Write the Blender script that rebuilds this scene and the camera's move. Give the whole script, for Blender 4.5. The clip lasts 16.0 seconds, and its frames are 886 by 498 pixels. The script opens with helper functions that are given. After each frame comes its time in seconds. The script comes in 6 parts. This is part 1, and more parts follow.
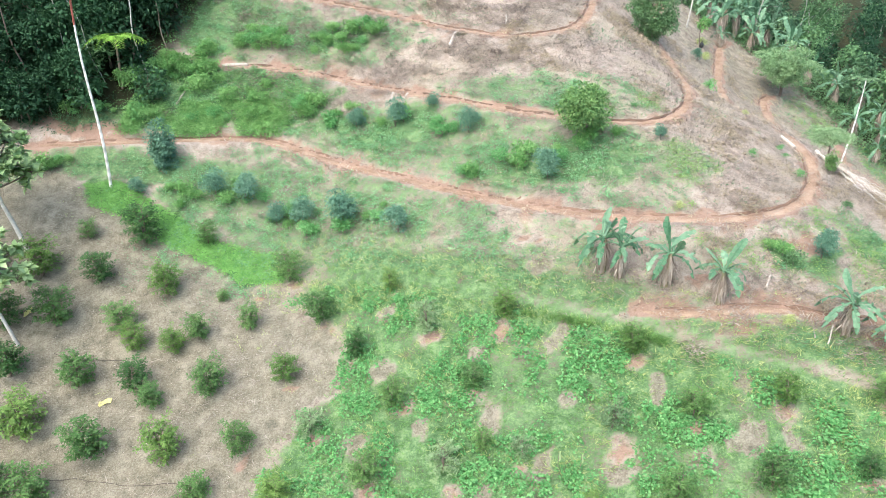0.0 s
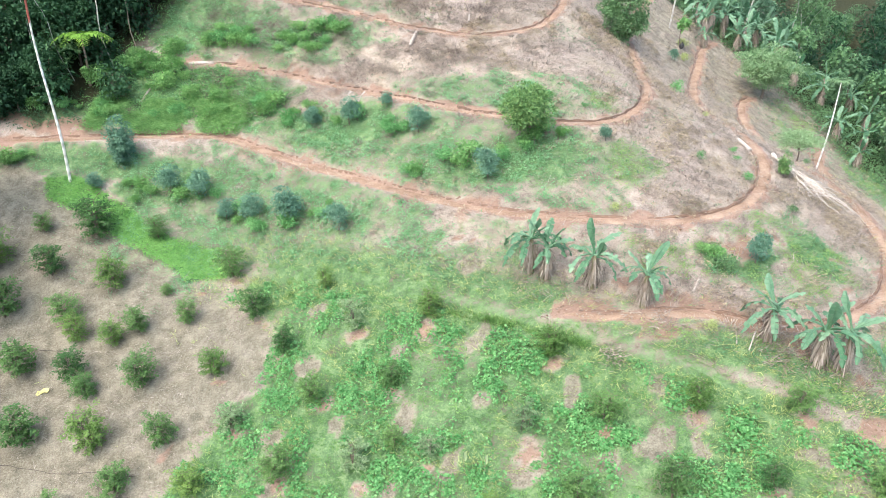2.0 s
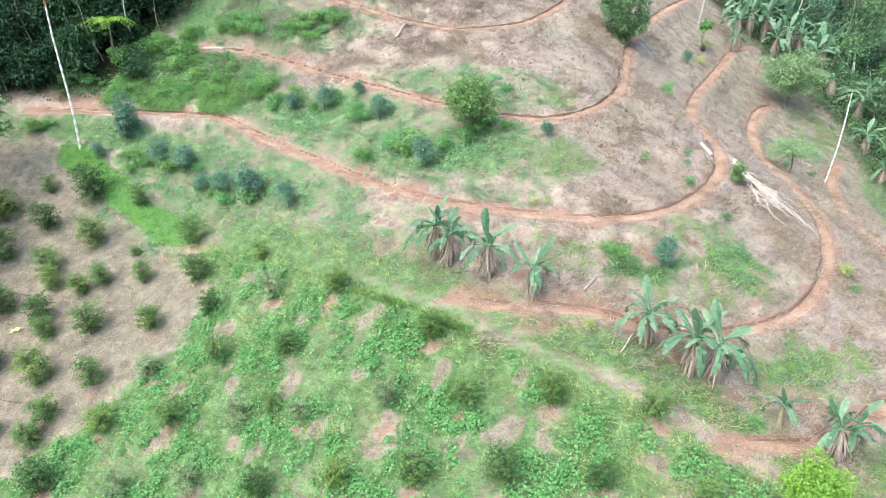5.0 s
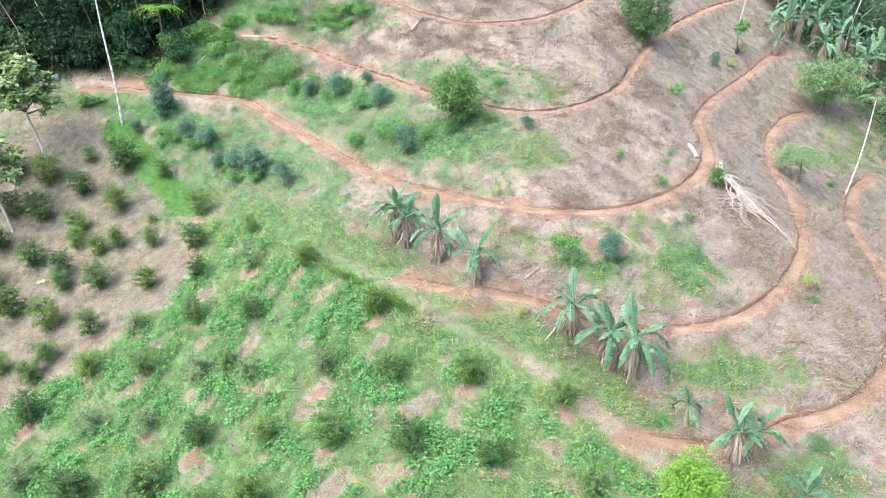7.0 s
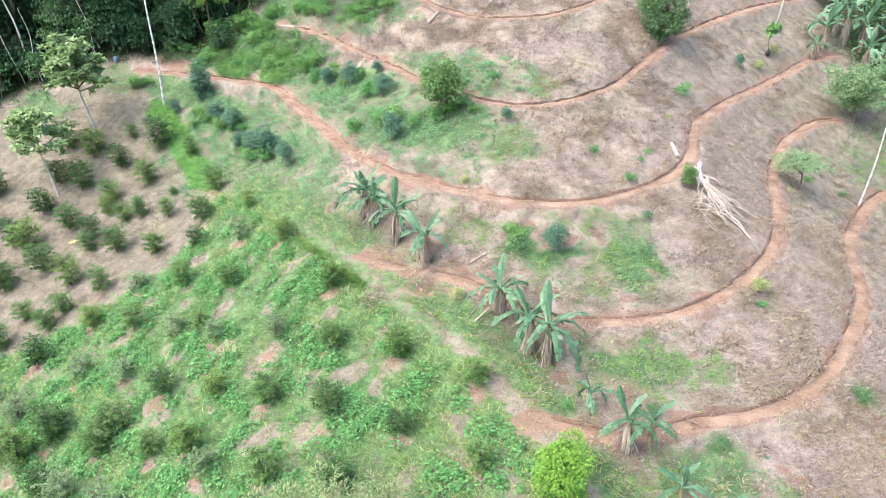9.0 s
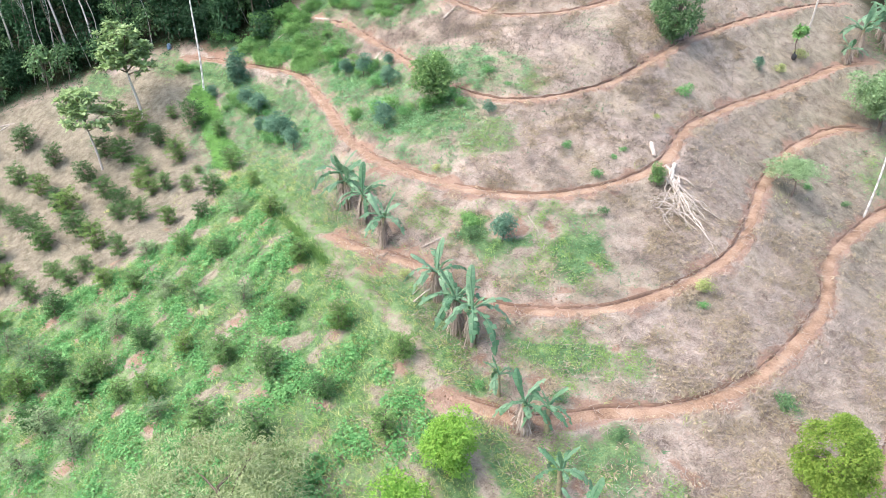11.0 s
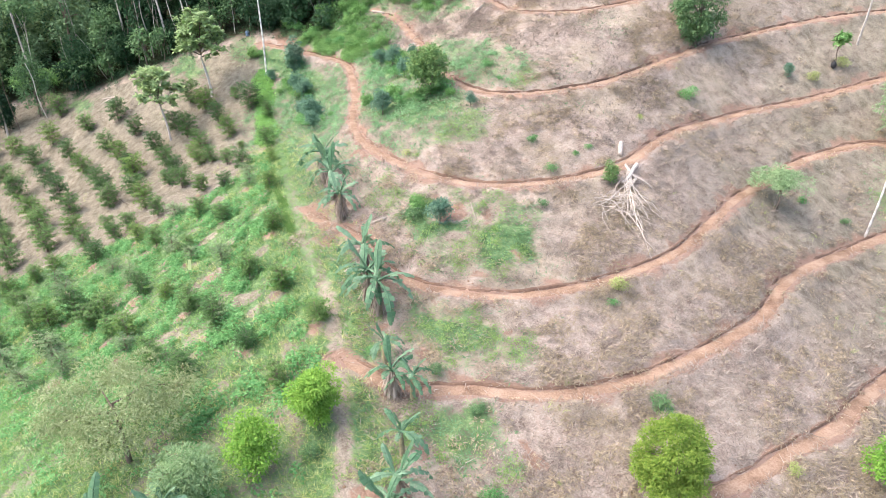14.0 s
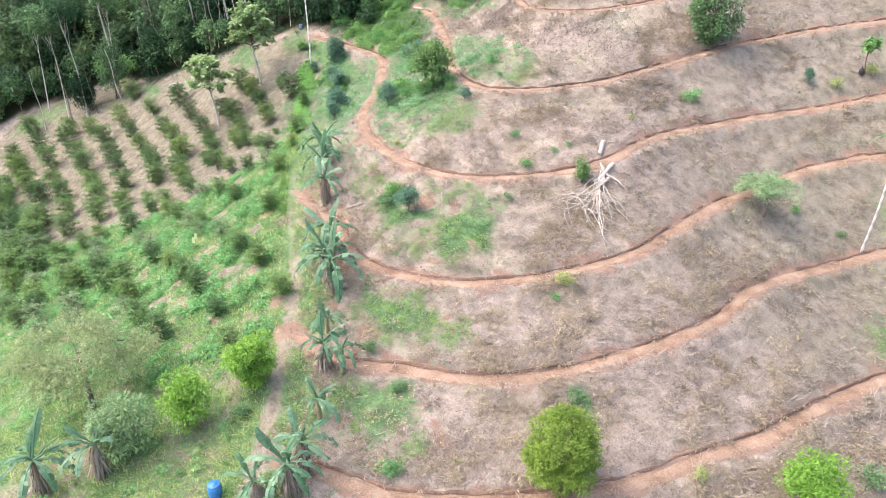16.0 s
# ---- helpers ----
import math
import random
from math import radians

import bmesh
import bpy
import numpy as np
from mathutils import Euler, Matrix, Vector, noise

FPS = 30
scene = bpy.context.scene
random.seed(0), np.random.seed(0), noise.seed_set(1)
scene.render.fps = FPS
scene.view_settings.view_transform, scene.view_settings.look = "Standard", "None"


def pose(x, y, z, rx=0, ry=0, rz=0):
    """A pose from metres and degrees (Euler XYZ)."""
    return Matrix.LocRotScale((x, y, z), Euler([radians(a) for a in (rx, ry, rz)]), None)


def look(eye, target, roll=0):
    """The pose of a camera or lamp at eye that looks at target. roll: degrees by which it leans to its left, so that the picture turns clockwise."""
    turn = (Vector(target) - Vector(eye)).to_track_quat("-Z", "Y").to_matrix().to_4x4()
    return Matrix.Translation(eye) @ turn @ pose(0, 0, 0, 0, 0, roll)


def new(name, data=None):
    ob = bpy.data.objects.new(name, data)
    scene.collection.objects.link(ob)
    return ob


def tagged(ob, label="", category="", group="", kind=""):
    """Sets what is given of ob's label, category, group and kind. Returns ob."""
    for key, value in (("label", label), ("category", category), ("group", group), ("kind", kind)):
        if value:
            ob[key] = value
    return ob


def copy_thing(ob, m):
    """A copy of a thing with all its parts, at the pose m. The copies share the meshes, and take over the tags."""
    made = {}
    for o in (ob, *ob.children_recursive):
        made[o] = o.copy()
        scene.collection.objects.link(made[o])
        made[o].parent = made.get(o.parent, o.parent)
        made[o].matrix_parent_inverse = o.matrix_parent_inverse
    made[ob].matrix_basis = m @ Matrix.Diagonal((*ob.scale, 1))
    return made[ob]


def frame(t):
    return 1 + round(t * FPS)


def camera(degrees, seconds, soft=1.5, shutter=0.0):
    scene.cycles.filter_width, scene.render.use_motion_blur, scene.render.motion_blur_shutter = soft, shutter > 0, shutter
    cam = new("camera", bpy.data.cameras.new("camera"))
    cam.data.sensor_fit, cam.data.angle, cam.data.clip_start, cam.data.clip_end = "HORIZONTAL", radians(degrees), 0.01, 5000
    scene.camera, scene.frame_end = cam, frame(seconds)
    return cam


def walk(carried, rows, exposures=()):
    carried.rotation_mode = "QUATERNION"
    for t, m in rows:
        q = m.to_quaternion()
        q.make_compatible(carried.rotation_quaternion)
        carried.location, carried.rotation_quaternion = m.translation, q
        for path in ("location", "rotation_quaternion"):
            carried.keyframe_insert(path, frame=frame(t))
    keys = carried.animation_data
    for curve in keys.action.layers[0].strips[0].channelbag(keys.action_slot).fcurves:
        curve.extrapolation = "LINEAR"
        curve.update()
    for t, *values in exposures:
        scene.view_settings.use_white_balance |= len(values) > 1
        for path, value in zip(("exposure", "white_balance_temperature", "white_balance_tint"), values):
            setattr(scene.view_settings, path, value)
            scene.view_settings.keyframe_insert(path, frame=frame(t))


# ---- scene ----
cam = camera(63.6, 16.0, 0.6)
METRES, EYE, TILT, LEAN, TURN = 50.0, 20.0, -26.0, 0.0, 0.0
ROWS = [
    (0.0, 0.0, 0.0, 0.0, -0.0, 0.0, 0.0),
    (0.5, 0.0182, 0.0007, 0.0002, 0.06, -0.0, 0.04),
    (1.0, 0.0403, 0.0011, 0.0001, 0.21, 0.01, 0.04),
    (1.5, 0.0647, 0.0013, 0.0001, 1.22, 0.01, -0.42),
    (2.0, 0.0925, 0.0014, -0.0007, 2.42, 0.01, -0.95),
    (2.5, 0.1222, 0.0014, -0.0019, 3.54, -0.01, -1.46),
    (3.0, 0.1534, 0.0014, -0.003, 4.66, -0.03, -1.97),
    (3.5, 0.1853, 0.0014, -0.004, 5.77, -0.06, -2.49),
    (4.0, 0.2177, 0.0013, -0.0047, 7.69, -0.17, -3.41),
    (6.5, 0.3839, 0.0086, -0.0038, 17.69, -1.28, -8.22),
    (7.0, 0.4171, 0.0124, -0.0026, 19.73, -1.61, -9.14),
    (7.5, 0.4499, 0.0171, -0.0008, 21.76, -1.98, -10.06),
    (8.0, 0.4827, 0.0231, 0.0017, 23.81, -2.39, -10.93),
    (8.5, 0.515, 0.03, 0.0048, 25.73, -2.81, -11.77),
    (9.0, 0.5468, 0.038, 0.0082, 27.61, -3.22, -12.56),
    (11.5, 0.6967, 0.0904, 0.0344, 37.27, -5.8, -16.23),
    (12.0, 0.725, 0.1041, 0.0413, 39.26, -6.39, -16.9),
    (12.5, 0.7528, 0.1188, 0.0484, 41.25, -6.99, -17.56),
    (13.0, 0.7799, 0.1344, 0.0559, 43.25, -7.61, -18.18),
    (13.5, 0.8063, 0.1509, 0.0637, 45.29, -8.26, -18.78),
    (14.0, 0.8319, 0.1682, 0.072, 47.38, -8.96, -19.38),
    (14.5, 0.8567, 0.1863, 0.0807, 49.5, -9.68, -19.97),
    (15.0, 0.8807, 0.2056, 0.0901, 51.64, -10.44, -20.51),
    (15.5, 0.9038, 0.2254, 0.0997, 53.78, -11.23, -21.06),
    (16.0, 0.926, 0.246, 0.1096, 55.93, -12.04, -21.57),
]
walk(cam, [(t, pose(0, 0, EYE, TILT, LEAN, TURN) @ pose(METRES * x, METRES * y, METRES * z, 90 + pitch, roll, yaw)) for t, x, y, z, yaw, pitch, roll in ROWS],
     [(0.0, 1.77, 6270, 4.5), (2.0, 1.77, 6300, 6.5), (3.2, 1.79, 6390, 8.5), (4.2, 1.77, 6320, 7.0), (8.0, 1.8, 6390, 9.5), (12.0, 1.8, 6520, 12.0), (16.0, 1.85, 6700, 14.5)])

# ---- world, sun, exposure ----
SUN_ELEV, SUN_TURN = radians(58), radians(215)
world = bpy.data.worlds.new("sky")
scene.world = world
world.use_nodes = True
_w = world.node_tree
_sky = _w.nodes.new("ShaderNodeTexSky")
_sky.sky_type = "NISHITA"
_sky.sun_disc = False
_sky.sun_elevation, _sky.sun_rotation = SUN_ELEV, SUN_TURN
_sky.air_density, _sky.dust_density, _sky.ozone_density = 1.0, 4.0, 1.0
_w.links.new(_sky.outputs[0], _w.nodes["Background"].inputs[0])
_w.nodes["Background"].inputs[1].default_value = 0.15
sun = new("sun", bpy.data.lights.new("sun", "SUN"))
sun.data.energy, sun.data.angle, sun.data.color = 0.6, radians(80), (1.0, 0.98, 0.95)
sun.matrix_world = look((40 * math.sin(SUN_TURN), 40 * math.cos(SUN_TURN), 40 * math.tan(SUN_ELEV)), (0, 0, 0))

# ---- materials ----


def material(name, rough=0.8, spec=0.25):
    m = bpy.data.materials.new(name)
    m.use_nodes = True
    nt = m.node_tree
    b = nt.nodes["Principled BSDF"]
    b.inputs["Roughness"].default_value = rough
    b.inputs["Specular IOR Level"].default_value = spec
    return m, nt, b


def noise_node(nt, scale, detail=4.0, rough=0.6, coord="Object"):
    tc = nt.nodes.new("ShaderNodeTexCoord")
    n = nt.nodes.new("ShaderNodeTexNoise")
    n.inputs["Scale"].default_value = scale
    n.inputs["Detail"].default_value = detail
    n.inputs["Roughness"].default_value = rough
    nt.links.new(tc.outputs[coord], n.inputs["Vector"])
    return n.outputs["Fac"]


def ramp(nt, fac, stops):
    r = nt.nodes.new("ShaderNodeValToRGB")
    e = r.color_ramp.elements
    while len(e) < len(stops):
        e.new(0.5)
    for el, (p, c) in zip(e, stops):
        el.position = p
        el.color = (*c, 1) if len(c) == 3 else c
    nt.links.new(fac, r.inputs[0])
    return r.outputs[0]


def mix(nt, fac, a, b, mode="MIX"):
    n = nt.nodes.new("ShaderNodeMix")
    n.data_type, n.blend_type = "RGBA", mode
    for sock, v in ((n.inputs[0], fac), (n.inputs[6], a), (n.inputs[7], b)):
        if isinstance(v, (int, float)):
            sock.default_value = v
        elif isinstance(v, tuple):
            sock.default_value = (*v, 1)
        else:
            nt.links.new(v, sock)
    return n.outputs[2]


def math_node(nt, op, a, b=0.0, clamp=False):
    n = nt.nodes.new("ShaderNodeMath")
    n.operation, n.use_clamp = op, clamp
    for sock, v in ((n.inputs[0], a), (n.inputs[1], b)):
        if isinstance(v, (int, float)):
            sock.default_value = v
        else:
            nt.links.new(v, sock)
    return n.outputs[0]


def bump(nt, b, height, strength=0.5, dist=0.05):
    n = nt.nodes.new("ShaderNodeBump")
    n.inputs["Strength"].default_value, n.inputs["Distance"].default_value = strength, dist
    nt.links.new(height, n.inputs["Height"])
    nt.links.new(n.outputs[0], b.inputs["Normal"])


def leaf_material(name, dark, light, rough=0.5, passing=0.3, spec=0.3, spread=0.5, gap_dark=0.4):
    """Leaves: hue and value vary leaf by leaf and plant by plant; light passes partly through."""
    m, nt, b = material(name, rough + 0.15, spec * 0.6)
    geo = nt.nodes.new("ShaderNodeNewGeometry")
    info = nt.nodes.new("ShaderNodeObjectInfo")
    f = math_node(nt, "ADD", math_node(nt, "MULTIPLY", geo.outputs["Random Per Island"], 1 - spread * 0.6),
                  math_node(nt, "MULTIPLY", info.outputs["Random"], spread * 0.6))
    col = mix(nt, f, dark, light)
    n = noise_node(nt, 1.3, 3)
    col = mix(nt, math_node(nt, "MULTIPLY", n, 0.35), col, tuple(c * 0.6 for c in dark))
    # noise patches paint the look of dark gaps between leaf clumps into the colour
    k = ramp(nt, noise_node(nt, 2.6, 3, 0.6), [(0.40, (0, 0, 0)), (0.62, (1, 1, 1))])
    col = mix(nt, math_node(nt, "MULTIPLY", k, gap_dark), col, tuple(c * 0.75 for c in dark))
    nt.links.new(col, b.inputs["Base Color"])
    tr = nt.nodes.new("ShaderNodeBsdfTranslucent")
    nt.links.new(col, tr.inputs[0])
    ms = nt.nodes.new("ShaderNodeMixShader")
    ms.inputs[0].default_value = passing
    nt.links.new(b.outputs[0], ms.inputs[1])
    nt.links.new(tr.outputs[0], ms.inputs[2])
    nt.links.new(ms.outputs[0], nt.nodes["Material Output"].inputs[0])
    return m


def plain_material(name, a, b2, scale=8.0, rough=0.8, relief=0.4, dist=0.02, spec=0.2):
    m, nt, b = material(name, rough, spec)
    f = noise_node(nt, scale, 6)
    g = noise_node(nt, scale * 0.17, 2)
    info = nt.nodes.new("ShaderNodeObjectInfo")
    k = math_node(nt, "ADD", math_node(nt, "MULTIPLY", f, 0.7), math_node(nt, "MULTIPLY", math_node(nt, "ADD", g, info.outputs["Random"]), 0.2))
    nt.links.new(ramp(nt, k, [(0.3, a), (0.75, b2)]), b.inputs["Base Color"])
    bump(nt, b, f, relief, dist)
    return m


def ground_material():
    m, nt, b = material("hillside_ground", 0.95, 0.1)
    att = nt.nodes.new("ShaderNodeAttribute")
    att.attribute_name = "cover"
    sep = nt.nodes.new("ShaderNodeSeparateColor")
    nt.links.new(att.outputs["Color"], sep.inputs[0])
    green, soil, mulch = sep.outputs[0], sep.outputs[1], sep.outputs[2]
    shaded_floor = att.outputs["Alpha"]
    fine, mid, big = noise_node(nt, 13, 9, 0.78), noise_node(nt, 1.6, 6, 0.65), noise_node(nt, 0.25, 4)
    straw = noise_node(nt, 30, 3, 0.8)
    dry = ramp(nt, mix(nt, 0.45, fine, mid), [(0.36, (0.14, 0.105, 0.08)), (0.45, (0.31, 0.25, 0.205)), (0.54, (0.47, 0.395, 0.335)), (0.64, (0.60, 0.53, 0.46))])
    dry = mix(nt, math_node(nt, "MULTIPLY", ramp(nt, big, [(0.45, (0, 0, 0)), (0.65, (1, 1, 1))]), 0.35), dry, (0.44, 0.39, 0.26))
    mottle = ramp(nt, noise_node(nt, 4.2, 4, 0.7), [(0.47, (0, 0, 0)), (0.64, (1, 1, 1))])
    dry = mix(nt, math_node(nt, "MULTIPLY", mottle, 0.32), dry, (0.24, 0.185, 0.155))
    earth = ramp(nt, mix(nt, 0.4, fine, mid), [(0.25, (0.17, 0.105, 0.075)), (0.5, (0.33, 0.22, 0.165)), (0.75, (0.45, 0.335, 0.265))])
    litter = ramp(nt, mix(nt, 0.4, fine, mid), [(0.34, (0.070, 0.063, 0.043)), (0.47, (0.205, 0.183, 0.134)), (0.62, (0.38, 0.345, 0.262))])
    turf = ramp(nt, mix(nt, 0.5, fine, mid), [(0.36, (0.035, 0.078, 0.03)), (0.48, (0.118, 0.21, 0.088)), (0.61, (0.28, 0.39, 0.185))])
    turf = mix(nt, math_node(nt, "MULTIPLY", mottle, 0.4), turf, (0.06, 0.12, 0.045))
    # forest floor near black: the shade under the trees is put into its colour
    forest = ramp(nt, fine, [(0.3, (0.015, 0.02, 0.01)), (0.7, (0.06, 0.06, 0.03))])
    col = mix(nt, mulch, dry, litter)
    # bare reddish scrapes between the dry grass
    scrape = ramp(nt, mid, [(0.56, (0, 0, 0)), (0.66, (1, 1, 1))])
    col = mix(nt, math_node(nt, "MULTIPLY", math_node(nt, "MULTIPLY", scrape, 0.6), math_node(nt, "SUBTRACT", 1.0, mulch)), col, earth)
    gf = math_node(nt, "ADD", green, math_node(nt, "MULTIPLY", math_node(nt, "SUBTRACT", mix(nt, 0.5, mid, fine), 0.5), 2.6))
    gf = math_node(nt, "MULTIPLY", ramp(nt, gf, [(0.38, (0, 0, 0)), (0.72, (1, 1, 1))]), ramp(nt, green, [(0.02, (0, 0, 0)), (0.25, (1, 1, 1))]))
    col = mix(nt, gf, col, turf)
    sf = math_node(nt, "ADD", soil, math_node(nt, "MULTIPLY", math_node(nt, "SUBTRACT", mid, 0.5), 0.9))
    sf = math_node(nt, "MULTIPLY", ramp(nt, sf, [(0.35, (0, 0, 0)), (0.6, (1, 1, 1))]), ramp(nt, soil, [(0.02, (0, 0, 0)), (0.2, (1, 1, 1))]))
    col = mix(nt, sf, col, earth)
    col = mix(nt, shaded_floor, col, forest)
    nt.links.new(col, b.inputs["Base Color"])
    hgt = math_node(nt, "ADD", math_node(nt, "ADD", fine, math_node(nt, "MULTIPLY", straw, 0.4)), mid)
    bump(nt, b, hgt, 0.8, 0.12)
    return m


def path_material():
    m, nt, b = material("red_clay_path", 0.95, 0.1)
    fine, mid = noise_node(nt, 14, 8, 0.7), noise_node(nt, 0.9, 5)
    c = ramp(nt, mix(nt, 0.5, fine, mid), [(0.34, (0.125, 0.076, 0.05)), (0.48, (0.275, 0.183, 0.125)), (0.64, (0.41, 0.305, 0.225))])
    nt.links.new(c, b.inputs["Base Color"])
    bump(nt, b, fine, 0.6, 0.05)
    return m


def banded_bark():
    """Pale palm trunk with darker leaf-scar rings and lichen blotches."""
    m, nt, b = material("banded_pale_bark", 0.85, 0.15)
    tc = nt.nodes.new("ShaderNodeTexCoord")
    wave = nt.nodes.new("ShaderNodeTexWave")
    wave.bands_direction = "Z"
    wave.inputs["Scale"].default_value, wave.inputs["Distortion"].default_value = 0.55, 3.0
    nt.links.new(tc.outputs["Object"], wave.inputs["Vector"])
    f = mix(nt, 0.55, wave.outputs["Fac"], noise_node(nt, 3.0, 5))
    nt.links.new(ramp(nt, f, [(0.15, (0.36, 0.34, 0.31)), (0.4, (0.60, 0.58, 0.54)), (0.75, (0.78, 0.76, 0.72))]), b.inputs["Base Color"])
    bump(nt, b, f, 0.4, 0.02)
    return m


M_GROUND, M_PATH = ground_material(), path_material()
M_COFFEE = leaf_material("coffee_leaves", (0.042, 0.125, 0.038), (0.26, 0.43, 0.13), 0.4, 0.25, 0.4, 1.1)
M_COFFEE_PALE = leaf_material("pale_coffee_leaves", (0.125, 0.22, 0.10), (0.38, 0.51, 0.26), 0.5, 0.25, 0.35, 1.0)
M_DARK = leaf_material("dark_blue_green_leaves", (0.085, 0.20, 0.13), (0.25, 0.42, 0.28), 0.5, 0.2, 0.3, 0.5, 0.3)
# dark blue-green, taken nearer black for the deep shade inside the forest
M_FOREST = leaf_material("shade_dark_forest_leaves", (0.012, 0.042, 0.022), (0.085, 0.20, 0.085), 0.5, 0.25, 0.3, 1.0)
M_BRIGHT = leaf_material("bright_lime_leaves", (0.13, 0.33, 0.045), (0.41, 0.64, 0.13), 0.5, 0.35, 0.3, 0.5, 0.3)
M_ROUND = leaf_material("olive_green_leaves", (0.15, 0.27, 0.04), (0.46, 0.59, 0.13), 0.5, 0.35, 0.3, 0.5, 0.3)
M_BUSHY = leaf_material("bushy_tree_leaves", (0.09, 0.21, 0.065), (0.36, 0.54, 0.20), 0.45, 0.3, 0.35)
M_MID = leaf_material("mid_green_leaves", (0.07, 0.165, 0.07), (0.27, 0.45, 0.195), 0.45, 0.25, 0.35)
M_PALE = leaf_material("pale_grey_green_leaves", (0.20, 0.27, 0.11), (0.58, 0.65, 0.37), 0.6, 0.3, 0.25, 0.5, 0.3)
M_WEED = leaf_material("weed_leaves", (0.075, 0.27, 0.075), (0.36, 0.66, 0.27), 0.5, 0.3, 0.3)
M_SLOPEWEED = leaf_material("blue_green_slope_weeds", (0.12, 0.32, 0.13), (0.36, 0.60, 0.31), 0.5, 0.3, 0.25, 0.5, 0.2)
M_FEATHER = leaf_material("feathery_pale_leaves", (0.18, 0.31, 0.14), (0.46, 0.62, 0.34), 0.6, 0.3, 0.2, 0.5, 0.15)
M_YWEED = leaf_material("yellow_green_weeds", (0.19, 0.34, 0.095), (0.47, 0.63, 0.26), 0.55, 0.3, 0.2, 0.5, 0.15)
M_LUSH = leaf_material("lush_grass", (0.115, 0.26, 0.065), (0.36, 0.56, 0.20), 0.5, 0.3, 0.25)
M_SLOPEGRASS = leaf_material("blue_green_grass", (0.10, 0.26, 0.115), (0.30, 0.53, 0.28), 0.5, 0.3, 0.25)
M_BLACK = plain_material("black_plastic", (0.012, 0.012, 0.013), (0.035, 0.035, 0.037), 9, 0.5, 0.3, 0.02, 0.4)
M_OLIVE = leaf_material("olive_forest_leaves", (0.085, 0.165, 0.07), (0.34, 0.49, 0.21), 0.5, 0.3, 0.3, 1.0)
M_GREYGREEN = leaf_material("grey_green_leaves", (0.14, 0.26, 0.11), (0.41, 0.57, 0.29), 0.55, 0.3, 0.25, 0.5, 0.2)
M_YGRASS = leaf_material("yellow_green_grass", (0.29, 0.37, 0.12), (0.60, 0.65, 0.29), 0.6, 0.3, 0.2, 0.5, 0.15)
M_WHORL = leaf_material("pale_whorl_leaves", (0.23, 0.36, 0.14), (0.58, 0.72, 0.38), 0.5, 0.3, 0.3, 0.5, 0.1)
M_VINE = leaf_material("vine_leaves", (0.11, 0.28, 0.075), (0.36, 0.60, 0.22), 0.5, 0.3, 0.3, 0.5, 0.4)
M_STRIP = leaf_material("bright_ground_cover", (0.15, 0.37, 0.09), (0.35, 0.63, 0.20), 0.55, 0.3, 0.2, 0.5, 0.3)
# forest green lightened, the haze over far trees put into the colour
M_HAZE = leaf_material("hazy_forest_leaves", (0.06, 0.14, 0.065), (0.29, 0.45, 0.23), 0.5, 0.25, 0.3, 1.0)
M_TAN = leaf_material("tan_tussock_grass", (0.30, 0.24, 0.155), (0.68, 0.59, 0.43), 0.8, 0.3, 0.15, 0.5, 0.15)
M_STRAW = leaf_material("dry_straw", (0.20, 0.16, 0.125), (0.65, 0.58, 0.50), 0.8, 0.25, 0.15, 0.5, 0.2)
M_BANANA = leaf_material("banana_leaves", (0.065, 0.19, 0.085), (0.36, 0.55, 0.35), 0.3, 0.3, 0.6, 1.2)
M_DEADLEAF = leaf_material("dead_banana_leaves", (0.20, 0.15, 0.115), (0.70, 0.61, 0.52), 0.8, 0.15, 0.15)
M_BANDED = banded_bark()
M_BARK = plain_material("grey_brown_bark", (0.08, 0.06, 0.045), (0.26, 0.21, 0.17), 14)
M_PALEBARK = plain_material("pale_lichened_bark", (0.30, 0.27, 0.23), (0.66, 0.63, 0.58), 9)
M_WOOD = plain_material("bleached_dead_wood", (0.28, 0.23, 0.185), (0.62, 0.56, 0.49), 10)
M_STEM = plain_material("banana_stem", (0.12, 0.10, 0.06), (0.36, 0.33, 0.20), 9)
M_BLUE = plain_material("blue_plastic", (0.02, 0.15, 0.42), (0.05, 0.25, 0.60), 5, 0.4, 0.1, 0.01, 0.5)
# cut soil and roots, darkened further to carry the bank's shadow line
M_BANK = plain_material("shadow_dark_soil", (0.085, 0.055, 0.04), (0.26, 0.165, 0.115), 7)
M_HOSE = plain_material("dark_hose", (0.06, 0.05, 0.04), (0.16, 0.13, 0.10), 9)
M_NEWLEAF = leaf_material("fresh_coffee_leaves", (0.07, 0.17, 0.04), (0.31, 0.46, 0.125), 0.4, 0.3, 0.4, 1.0)
M_DULLBLUE = plain_material("faded_blue_plastic", (0.09, 0.15, 0.28), (0.20, 0.28, 0.42), 5, 0.6, 0.1, 0.01, 0.3)
M_TANGLE = leaf_material("dead_stems", (0.15, 0.118, 0.097), (0.48, 0.405, 0.345), 0.8, 0.1, 0.15, 0.5, 0.2)
M_BRUSH = plain_material("grey_dead_brushwood", (0.10, 0.08, 0.065), (0.44, 0.38, 0.32), 12)
M_SHAFT = plain_material("red_brown_crownshaft", (0.22, 0.05, 0.04), (0.42, 0.16, 0.12), 9, 0.6)
M_YELLOW = plain_material("faded_yellow_sheet", (0.50, 0.46, 0.14), (0.66, 0.62, 0.26), 5)
M_WHITE = plain_material("pale_green_flag", (0.42, 0.52, 0.22), (0.58, 0.66, 0.34), 5)

